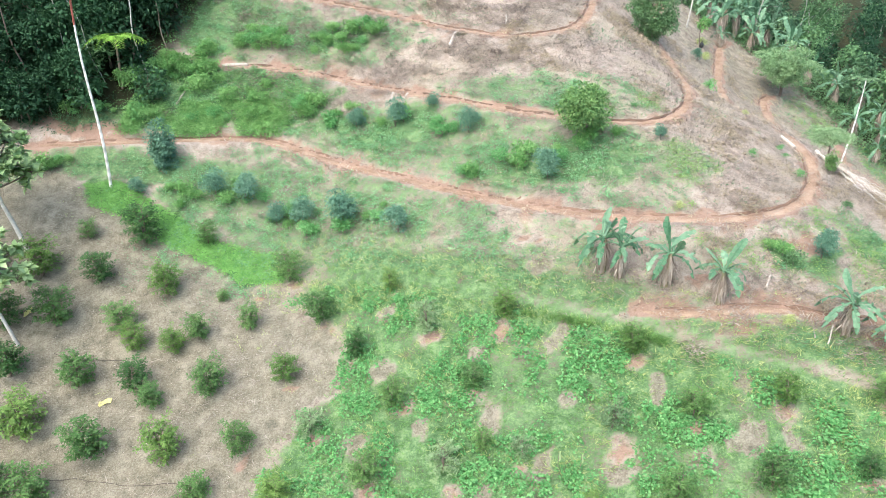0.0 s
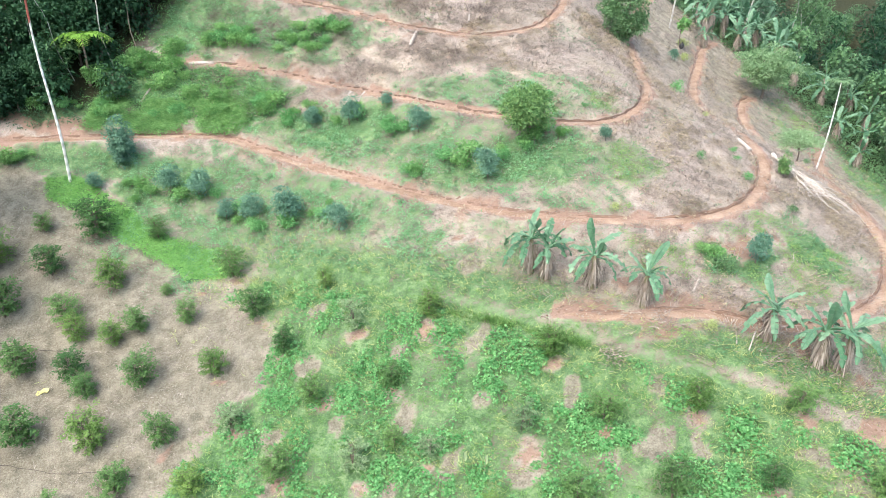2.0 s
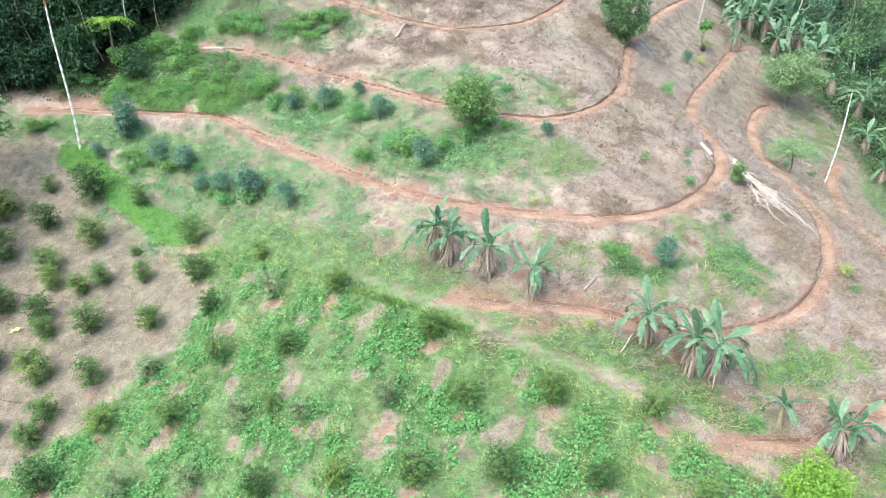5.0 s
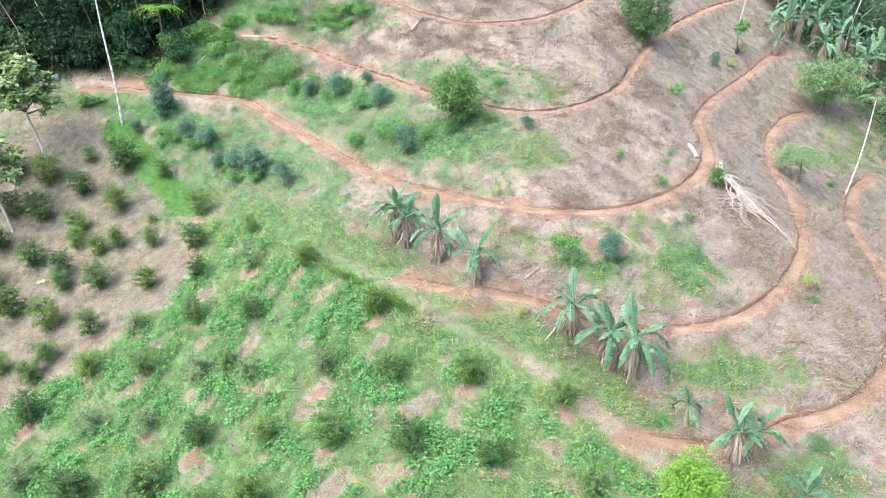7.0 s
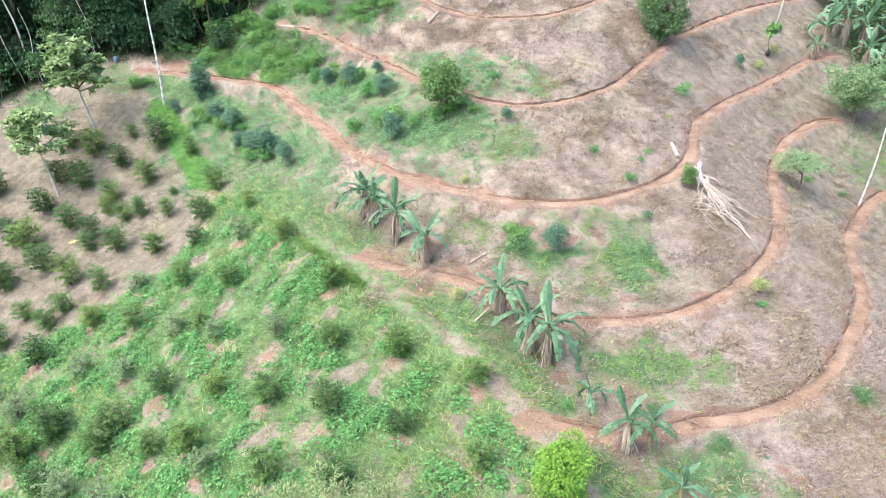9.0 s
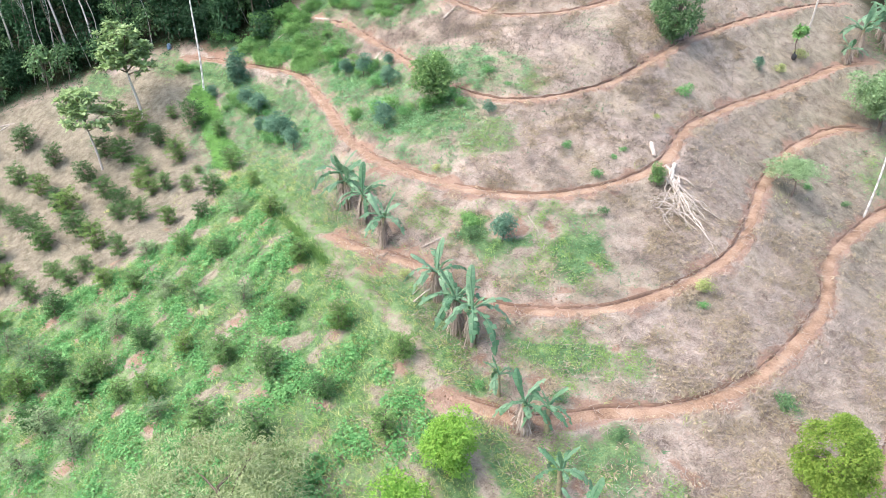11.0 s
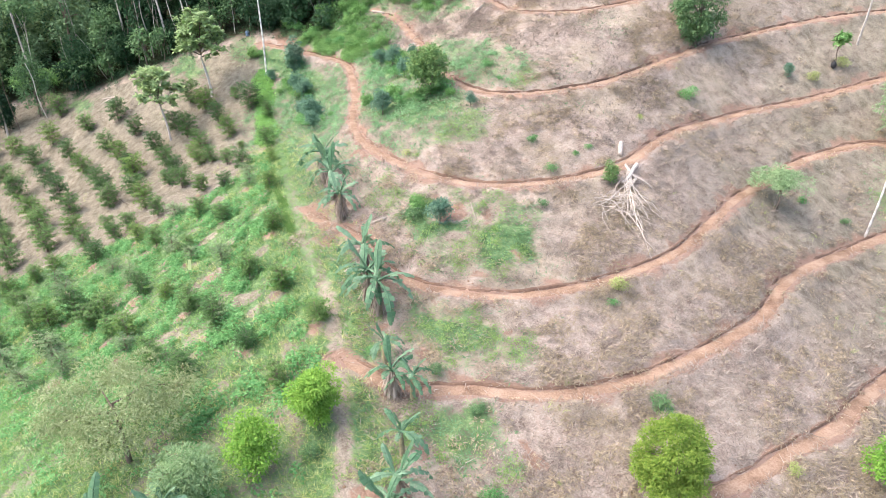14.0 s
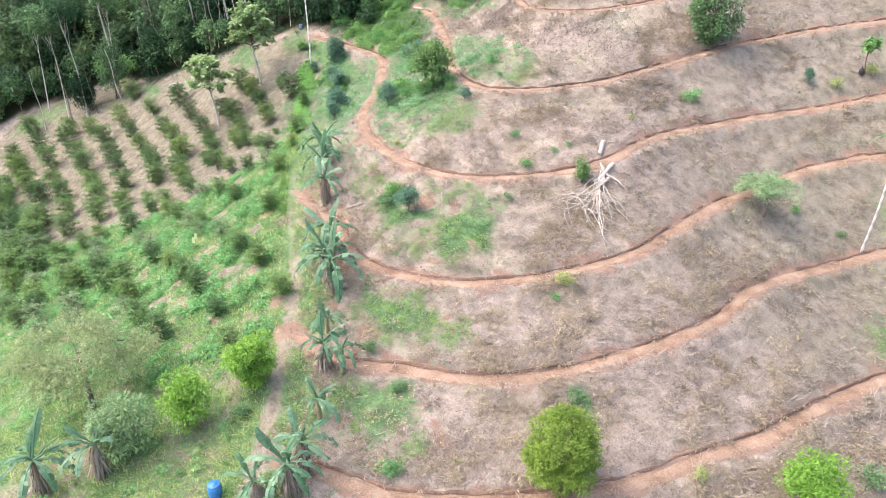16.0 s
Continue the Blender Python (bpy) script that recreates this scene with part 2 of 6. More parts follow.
# ---- the lie of the land ----
# a cubic swell, and on it broad humps on a 12 m lattice
SWELL = [6.19, 14.47, -2.1, -1.09, 0.65, -12.41, -0.15, -7.72, -6.87, -4.6]
HUMPS = [
    [1.56, -0.33, 0.99, 0.05, -1.59, -1.06],
    [1.44, -1.11, 1.33, 1.7, 0.47, 0.67],
    [-0.5, -0.3, -0.78, -0.79, 0.63, 0.81],
    [-1.08, 1.5, -1.05, -1.71, 1.6, 0.65],
    [-0.35, -1.35, 1.26, 1.44, 1.0, 0.27],
    [2.1, -1.04, 1.92, 0.37, -0.81, 0.31],
    [0.15, -0.72, 0.2, -2.72, -2.45, -0.53],
    [-1.42, -0.61, 0.91, -0.29, 1.07, 6.11],
]
HUMP_X, HUMP_Y = np.arange(-42, 46, 12.0), np.arange(8, 69, 12.0)


# lesser rises and dips: x, y, reach, height
RISES = [(24.5, 40.0, 3.5, 0.5), (26.0, 43.0, 5.0, 0.17), (19.4, 41.0, 1.8, 0.3), (19.8, 48.2, 2.2, -0.36), (18.5, 55.0, 2.5, -0.31), (-5.5, 37.0, 5.0, -0.42), (-8.5, 34.0, 2.5, -0.33)]


def raw_land(x, y):
    x, y = np.asarray(x, float), np.asarray(y, float)
    u, v = np.clip((x - 8) / 40, -3, 3), np.clip((y - 35) / 40, -3, 3)
    z, k = np.zeros(np.broadcast(x, y).shape), 0
    for i in range(4):
        for j in range(4 - i):
            z = z + SWELL[k] * u ** i * v ** j
            k += 1
    for i, hx in enumerate(HUMP_X):
        for j, hy in enumerate(HUMP_Y):
            z = z + HUMPS[i][j] * np.exp(-((x - hx) ** 2 + (y - hy) ** 2) / 242.0)
    for hx, hy, reach, h in RISES:
        z = z + h * np.exp(-((x - hx) ** 2 + (y - hy) ** 2) / (2 * reach * reach))
    r = np.hypot(x - 5, y - 30)
    far = -9 + 0.25 * np.maximum(0, np.minimum(r, 220) - 60)
    z = np.minimum(z, 40)
    return np.maximum(z, far)

# footpaths cut into the slope: half width, then the way
PATHS = [
    ("path_top", 0.28, [(-16, 54.5), (-9.3, 52.1), (-3.8, 49.9), (0.9, 47.6), (4.7, 46.5), (8.2, 48.0), (10.0, 51.4), (11.0, 55.2), (12.0, 60), (14, 66)]),
    ("path_upper", 0.29, [(-14.2, 47.2), (-11.5, 47.0), (-8.2, 46.0), (-5.2, 44.7), (-2.4, 43.3), (1.0, 41.4), (4.6, 39.2), (8.1, 37.9), (11.1, 37.75),
                         (13.4, 39.5), (14.9, 43.2), (15.2, 48.0), (15.5, 53.3), (16.5, 58.2), (18.7, 65.0), (21.5, 72.0)]),
    ("path_middle", 0.31, [(-24.5, 40.7), (-20.5, 41.4), (-15.6, 42.0), (-11.2, 41.9), (-7.8, 40.5), (-2.8, 37.5), (0.4, 35.2), (3.7, 33.1), (7.0, 31.7),
                           (9.8, 31.1), (12.4, 30.9), (14.4, 31.1), (17.0, 32.2), (18.9, 34.3), (20.1, 36.9), (20.5, 39.8), (19.5, 46.4), (20.5, 52.9),
                           (22.3, 58.4), (23.7, 62.5), (25.5, 65.5)]),
]
PATHS += [
    ("path_lower", 0.29, [(8.2, 26.7), (10.2, 26.3), (12.2, 26.3), (14.4, 26.3), (16.6, 25.8), (18.5, 25.9), (20.4, 26.6), (22.3, 27.9), (23.8, 29.9),
                          (25.0, 32.9), (25.6, 36.6), (25.1, 40.3), (24.4, 44.0), (24.0, 48.5), (24.2, 52.0), (25.4, 56.0), (27.0, 58.0)]),
    ("path_foot", 0.33, [(19.6, 21.5), (21.1, 21.85), (22.7, 22.2), (23.9, 23.1), (25.2, 24.45), (26.8, 25.8), (28.1, 27.8), (29.1, 30.6), (29.6, 34.3),
                         (29.6, 38.0), (28.9, 40.9), (28.9, 45.0), (29.6, 50.3), (30.8, 53.5)]),
    ("path_bottom", 0.33, [(25.6, 18.6), (27.1, 19.7), (28.3, 20.5), (29.8, 21.7), (31.8, 24.6), (33.2, 27.7), (33.8, 30.0), (34.0, 32.0), (34.4, 35.0),
                          (34.3, 38.0), (34.3, 40.9), (34.5, 44.0), (35.5, 48.0)]),
]
# the grassy lane between the plantation and the hill, worn to soil in places
LANE = [(-8.1, 33.4), (-4.5, 31.7), (0.3, 29.7), (4.1, 27.9), (7.7, 26.4), (10.5, 25.2), (13.1, 24.3), (16.0, 23.3), (18.0, 22.4), (19.9, 21.3), (22.3, 20.0), (24.2, 18.8), (26.2, 17.4), (29, 14.5)]
# ground covers, as outlines on the plan
FIELD = [(-20.3, 38.0), (-18.1, 37.1), (-15.1, 35.4), (-12.4, 34.5), (-11.7, 32.9), (-8.8, 32.2), (-6.4, 29.3), (-4.6, 27.8), (-4.6, 25.6), (-6.5, 24.7),
         (-7.2, 22.8), (-9.3, 20.6), (-14.6, 18.1), (-16.1, 15.8), (-22.4, 11.9), (-27, 9.0), (-40, 5), (-52, 9), (-55, 15.3), (-50, 24.4), (-42, 27.7),
         (-33.7, 34.4), (-27.8, 38.9), (-23.5, 40.6)]
GREENFIELD = [(-8.9, 32.9), (-4.5, 31.4), (0.3, 29.5), (4.1, 27.7), (7.7, 26.2), (10.5, 25.0), (13.1, 24.1), (16.0, 23.1), (18.0, 22.2), (19.9, 21.0),
              (22.3, 19.7), (24.2, 18.5), (26.2, 17.1), (29, 14), (36, 0), (30, -30), (-60, -30), (-40, 5), (-27, 9), (-22.4, 11.9), (-16.1, 15.8),
              (-14.6, 18.1), (-9.3, 20.6), (-7.2, 22.8), (-6.5, 24.7), (-4.6, 25.6), (-4.6, 27.8), (-6.4, 29.3)]
STRIP = [(-20.6, 38.6), (-19.0, 39.0), (-15.5, 37.3), (-13.7, 36.0), (-12.4, 35.4), (-9.2, 34.4), (-8.5, 32.7), (-10.6, 32.8), (-12.3, 34.0), (-15.1, 35.4), (-18.1, 36.9), (-20.2, 37.6)]
FOREST_L = [(-120, -20), (-56, 5), (-55, 15.3), (-50.5, 24.6), (-42, 28.2), (-33.7, 34.9), (-27.8, 39.8), (-24.8, 41.6), (-20.5, 42.7), (-17.6, 43.7), (-17.8, 47.1), (-17.4, 50.5),
            (-13.5, 55.5), (-10, 62), (-6, 90), (-120, 120)]
FOREST_R = [(17, 95), (21, 74), (25.5, 68), (28.5, 62.5), (31.5, 59.0), (33.0, 54.0), (35.5, 49.0), (40, 40), (60, 20), (120, 20), (120, 120), (30, 120)]
# greener patches: x, y, reach along x, reach along y, strength
PATCHES = [(6.3, 35.3, 5.5, 2.2, 0.8), (11.8, 34.4, 2.6, 2.0, 0.6), (-13.5, 45.6, 6, 2.6, 1.0), (-9.4, 44.1, 3.5, 1.3, 0.9), (-6.5, 48.6, 3.2, 1.4, 0.85),
           (-11.6, 50.0, 3, 2, 0.6), (-3.1, 40.4, 3.5, 1.8, 0.85), (-6.9, 42.2, 3, 1.0, 0.8), (-6.4, 37.4, 6, 2.2, 0.62), (-12.7, 39.0, 3.5, 2.0, 0.75),
           (-3.0, 34.0, 3.5, 1.6, 0.55), (2.3, 31.4, 2.0, 1.0, 0.55), (1.0, 37.7, 3, 1.2, 0.6), (2.3, 47.0, 1, .6, 0.5), (-18.5, 41.0, 2, 1, .4)]
PATCHES += [(16.4, 29.3, 1.9, 1.2, 0.9), (20.6, 30.3, 1.7, 1.9, 0.95), (21.8, 25.4, 1.6, 1.0, 0.8), (23.2, 26.2, 1.0, 1.0, 0.7), (19.4, 32.0, 1.3, 0.8, 0.6),
            (26.3, 23.1, 1.4, 1.2, 0.75), (25.4, 21.9, 1.3, 0.9, 0.7), (30.0, 29.3, 0.6, 0.5, 0.9), (20.5, 22.9, 1.5, 0.6, 0.6), (4.6, 29.4, 3.0, 1.0, 0.6),
            (25.0, 26.9, 0.9, 1.2, 0.5), (29.5, 55.5, 2.5, 5, 0.38), (10.5, 48.5, 2, 1.5, 0.3), (33.5, 50, 2, 6, 0.6), (19, 63, 3, 2, 0.3), (27.5, 16.6, 3, 1.2, .8)]
PATCHES += [(-3.6, 36.2, 13, 5.0, 0.62), (-0.2, 39.9, 14, 3.6, 0.6), (-7.0, 48.5, 9, 3.0, 0.5), (-18.0, 43.3, 8, 0.9, 0.85), (-14.5, 50.5, 4, 3.5, 0.75), (-6, 52, 5, 1.5, .45), (8, 31.5, 5, 2, 0.45), (18.5, 29.5, 5, 3, 0.42), (22.5, 25.5, 3.5, 2.0, 0.45), (26.0, 22.6, 3.0, 2.0, 0.42), (12, 29, 4, 1.5, .35), (-19.5, 40.0, 5, 1.3, 0.8), (29, 20, 3, 2, .3)]
PATCHES += [(-25.5, 39.5, 3, 1.5, .6), (-30, 35.5, 4, 1.3, .7), (-41, 27.5, 4, 1, .7), (-52, 16, 3, 4, .6), (-29, 10.8, 6, 2.4, .85), (-21, 12.0, 4, 1.8, .85), (-38, 10.5, 3, 1, .7), (-14.9, 38.1, 1.6, 1.2, .8)]

# bare red earth on the slope: x, y, reach along x, reach along y
SCARS = [(18.0, 24.6, 1.1, 0.7), (21.0, 28.2, 0.7, 0.5), (21.6, 29.9, 0.6, 0.5), (13.9, 26.6, 1.5, 0.5), (17.0, 29.9, 0.6, 0.5), (11.2, 27.6, 0.9, 0.5), (24.0, 27.3, 0.5, 0.5), (22.0, 24.0, 0.9, 0.4),
         (24.4, 23.6, 1.0, 0.4), (12.3, 25.6, 1.6, 0.4), (19.9, 23.3, 0.6, 0.4), (4.4, 31.0, 0.8, 0.4), (-9.2, 31.9, 0.9, 0.3),
         (26.0, 21.4, 0.7, 0.4), (28.4, 24.2, 0.6, 0.4), (30.4, 28.3, 0.7, 0.5), (18.6, 31.0, 0.5, 0.4), (15.6, 30.2, 0.9, 0.3), (7.5, 30.6, 0.9, 0.4)]
# bare pale spots in the weedy field
SPOTS = [(5.0, 26.1), (1.5, 26.3), (-2.5, 26.2), (2.0, 23.2), (4.9, 23.3), (-1.0, 23.2), (-3.8, 23.3), (8.8, 23.5), (11.6, 23.2), (4.1, 20.8), (10.0, 20.6), (13.0, 21.0), (11.5, 21.1), (-2.6, 28.9), (4.6, 29.4), (1.4, 20.5), (12.8, 17.9), (9.5, 17.8), (5.5, 18.5), (3.2, 17.7), (17.0, 20.4), (6.6, 20.8), (0.2, 17.7), (-3.3, 21.0), (-2.7, 15.2), (16.5, 17.5), (11.1, 18.2), (16.8, 14.4)]
# coffee bushes: x, y, reach
COFFEE_A = [(-45.0, 12.1, 0.9), (-49.4, 14.5, 1.05), (-39.7, 12.2, 1.05), (-43.6, 14.8, 1.0), (-40.7, 17.3, 1.0), (-42.8, 18.2, 0.9), (-40.2, 20.1, 1.0), (-41.5, 25.3, 1.05), (-33.7, 10.2, 1.05), (-38.1, 10.7, 1.05), (-34.9, 12.7, 1.05), (-37.3, 15.2, 1.0), (-35.3, 17.8, 1.0), (-35.3, 20.6, 1.05), (-36.5, 23.0, 1.0), (-33.7, 25.9, 0.9), (-27.4, 10.2, 1.05), (-30.8, 13.4, 1.05), (-32.6, 15.1, 0.9), (-28.1, 15.5, 0.9), (-30.7, 18.0, 1.0), (-30.6, 20.6, 1.0), (-27.0, 23.2, 0.9), (-31.3, 23.2, 0.9), (-27.6, 25.7, 0.9), (-30.9, 28.1, 1.05), (-24.4, 12.5, 1.0), (-26.0, 13.2, 1.05), (-23.8, 15.3, 0.9), (-22.5, 17.9, 0.9)]
COFFEE_B = [(-26.2, 18.1, 1.0), (-21.2, 20.3, 0.9), (-25.4, 20.5, 1.0), (-23.5, 23.3, 0.9), (-24.2, 25.8, 0.9), (-26.1, 28.1, 0.8), (-21.7, 30.4, 0.9), (-23.9, 32.9, 1.05), (-15.3, 9.9, 1.05), (-16.4, 11.7, 1.05), (-19.8, 14.8, 0.9), (-18.1, 17.4, 0.9), (-17.4, 19.4, 0.9), (-17.5, 22.5, 0.9), (-19.3, 22.9, 0.9), (-15.6, 24.3, 1.0), (-18.9, 25.3, 1.05), (-20.6, 25.4, 0.8), (-17.3, 27.6, 0.9), (-20.6, 28.0, 0.9), (-15.0, 29.2, 0.8), (-15.9, 30.2, 0.8), (-19.4, 30.5, 1.0), (-17.9, 32.9, 0.8), (-21.0, 33.1, 1.05), (-16.2, 35.3, 1.05), (-19.3, 35.3, 0.5), (-10.5, 13.9, 1.05), (-12.8, 16.8, 0.8), (-12.6, 19.1, 0.9)]
COFFEE_C = [(-12.9, 21.0, 0.8), (-10.2, 21.9, 0.8), (-12.0, 23.8, 1.05), (-13.3, 26.3, 0.8), (-10.6, 26.4, 1.0), (-14.4, 27.2, 0.9), (-13.0, 29.0, 0.8), (-11.9, 29.5, 0.8), (-9.4, 29.7, 0.7), (-11.3, 31.8, 0.4), (-14.2, 32.2, 1.05), (-12.8, 35.2, 0.8), (-6.3, 10.1, 1.0), (-6.1, 11.3, 1.0), (-3.4, 14.4, 1.0), (-6.1, 16.0, 1.05), (-4.3, 18.8, 0.9), (-8.3, 18.8, 1.0), (-6.8, 21.5, 0.9), (-3.2, 21.6, 0.9), (-8.7, 23.7, 0.8), (-5.7, 24.0, 0.9), (-7.2, 26.6, 0.8), (-4.0, 27.1, 0.7), (-5.9, 29.4, 1.0), (-7.9, 32.5, 1.05), (1.3, 13.5, 1.0), (1.0, 15.8, 1.0), (-2.5, 15.8, 1.05), (2.4, 18.7, 0.8)]
COFFEE_D = [(-1.0, 19.0, 0.9), (0.0, 21.5, 0.9), (-2.2, 24.4, 0.8), (1.3, 24.6, 0.8), (2.7, 27.3, 0.8), (-0.7, 27.5, 0.9), (7.8, 16.1, 0.8), (4.3, 16.2, 0.7), (5.5, 19.1, 0.7), (8.5, 19.3, 0.9), (3.1, 21.7, 0.7), (6.6, 22.1, 0.8), (7.9, 24.8, 0.8), (11.0, 16.3, 0.8), (11.8, 19.3, 0.9), (9.8, 22.3, 0.9), (13.3, 22.3, 0.8), (18.8, 19.1, 0.7), (15.2, 19.4, 0.7), (17.0, 22.2, 0.8), (-2.5, 30.2, 0.6), (-10.2, 20.8, 0.8), (1.1, 16.8, 0.9)]
COFFEE_E = [(-22.0, 12.1, 1.1), (-8.4, 11.4, 1.1), (-2.2, 11.5, 1.1), (-22.4, 9.9, 1.1), (-10.3, 9.5, 1.1), (-14.3, 13.8, 1.0), (-5.6, 13.8, 1.0), (4.5, 13.4, 1.0), (-9.5, 16.1, 1.0), (6.4, 16.6, 0.8), (14.1, 16.9, 0.9), (-13.9, 15.6, 0.8), (-19.0, 12.0, 1.0), (-12.9, 11.6, 1.0), (-0.2, 13.6, 0.9), (1.6, 22.1, 0.6), (-18.5, 9.8, 1.1), (3.0, 11.8, 1.0), (-7.6, 14.0, 0.9)]
COFFEE = COFFEE_A + COFFEE_B + COFFEE_C + COFFEE_D + COFFEE_E


def smooth(a, lo, hi):
    t = np.clip((a - lo) / (hi - lo), 0, 1)
    return t * t * (3 - 2 * t)


def spline(points, step=0.25):
    """Points close together along a smooth curve through the given ones."""
    p = [Vector((*q, 0)) if len(q) == 2 else Vector(q) for q in points]
    p = [p[0] * 2 - p[1]] + p + [p[-1] * 2 - p[-2]]
    out = []
    for i in range(1, len(p) - 2):
        n = max(2, int((p[i + 1] - p[i]).length / step))
        for k in range(n):
            t = k / n
            out.append(0.5 * (2 * p[i] + (p[i + 1] - p[i - 1]) * t + (2 * p[i - 1] - 5 * p[i] + 4 * p[i + 1] - p[i + 2]) * t * t
                              + (3 * p[i] - p[i - 1] - 3 * p[i + 1] + p[i + 2]) * t ** 3))
    out.append(p[-2].copy())
    return np.array([tuple(q) for q in out])


def wobble(x, y, scale, seed=0.0):
    """Cheap smooth noise about -1 to 1, for arrays."""
    x, y = np.asarray(x, float) / scale + seed * 13.7, np.asarray(y, float) / scale - seed * 7.3
    return (np.sin(x * 1.7 + 1.3 * np.sin(y * 1.1 + seed)) + np.sin(y * 1.9 + 1.7 * np.sin(x * 1.3 - seed)) + np.sin((x + y) * 2.9 + 2.0 * np.sin(x - y * 1.7))) / 3


def nearest(x, y, way):
    """For arrays x, y: distance to the way and index of its nearest point."""
    x, y = np.ravel(x), np.ravel(y)
    d, k = np.full(x.shape, 1e9), np.zeros(x.shape, int)
    box = (x > way[:, 0].min() - 4) & (x < way[:, 0].max() + 4) & (y > way[:, 1].min() - 4) & (y < way[:, 1].max() + 4)
    ids = np.flatnonzero(box)
    for c in np.array_split(ids, max(1, len(ids) // 4000)):
        q = (x[c, None] - way[None, :, 0]) ** 2 + (y[c, None] - way[None, :, 1]) ** 2
        k[c] = q.argmin(1)
        d[c] = np.sqrt(q[np.arange(len(c)), k[c]])
    return d, k


WAYS = [(name, half, spline(pts)) for name, half, pts in PATHS]
LANE_WAY = spline(LANE)
for _n, _h, _w3 in WAYS:
    z = raw_land(_w3[:, 0], _w3[:, 1])
    _w3[:, 2] = np.convolve(np.pad(z, 6, mode="edge"), np.ones(13) / 13, mode="valid")


def land(x, y):
    """Height of the ground, with the paths cut in, and how far each point is from a path's edge."""
    x, y = np.asarray(x, float), np.asarray(y, float)
    shape = np.broadcast(x, y).shape
    x, y = np.ravel(np.broadcast_to(x, shape)), np.ravel(np.broadcast_to(y, shape))
    base = raw_land(x, y)
    near = smooth(np.hypot(x - 0, y - 32), 130, 60)
    z = base + near * (0.10 * wobble(x, y, 2.3, 1) + 0.05 * wobble(x, y, 0.7, 2) + 0.03 * wobble(x, y, 0.33, 3))
    edge = np.full(x.shape, 9.0)
    for name, half, way in WAYS:
        d, k = nearest(x, y, way)
        zc = way[k, 2]
        rise = raw_land(x, y) > zc
        t = smooth(d - half - 0.08 * wobble(x, y, 0.8, 5), 0.0, np.where(rise, 0.32, 0.9))
        hit = d < half + 1.2
        z = np.where(hit, zc * (1 - t) + z * t - 0.03 * (1 - t), z)
        edge = np.minimum(edge, d - half)
    return z.reshape(shape), edge.reshape(shape)


def at(x, y):
    return float(land(np.array([x]), np.array([y]))[0][0])


def inside(x, y, poly):
    """Signed distance to an outline on the plan, positive inside."""
    shape = np.shape(x)
    x, y = np.ravel(x), np.ravel(y)
    inn, d = np.zeros(x.shape, bool), np.full(x.shape, 1e9)
    for (ax, ay), (bx, by) in zip(poly, poly[1:] + poly[:1]):
        cross = ((ay > y) != (by > y)) & (x < (bx - ax) * (y - ay) / (by - ay + 1e-12) + ax)
        inn ^= cross
        t = np.clip(((x - ax) * (bx - ax) + (y - ay) * (by - ay)) / ((bx - ax) ** 2 + (by - ay) ** 2), 0, 1)
        d = np.minimum(d, np.hypot(x - ax - t * (bx - ax), y - ay - t * (by - ay)))
    return np.where(inn, d, -d).reshape(shape)


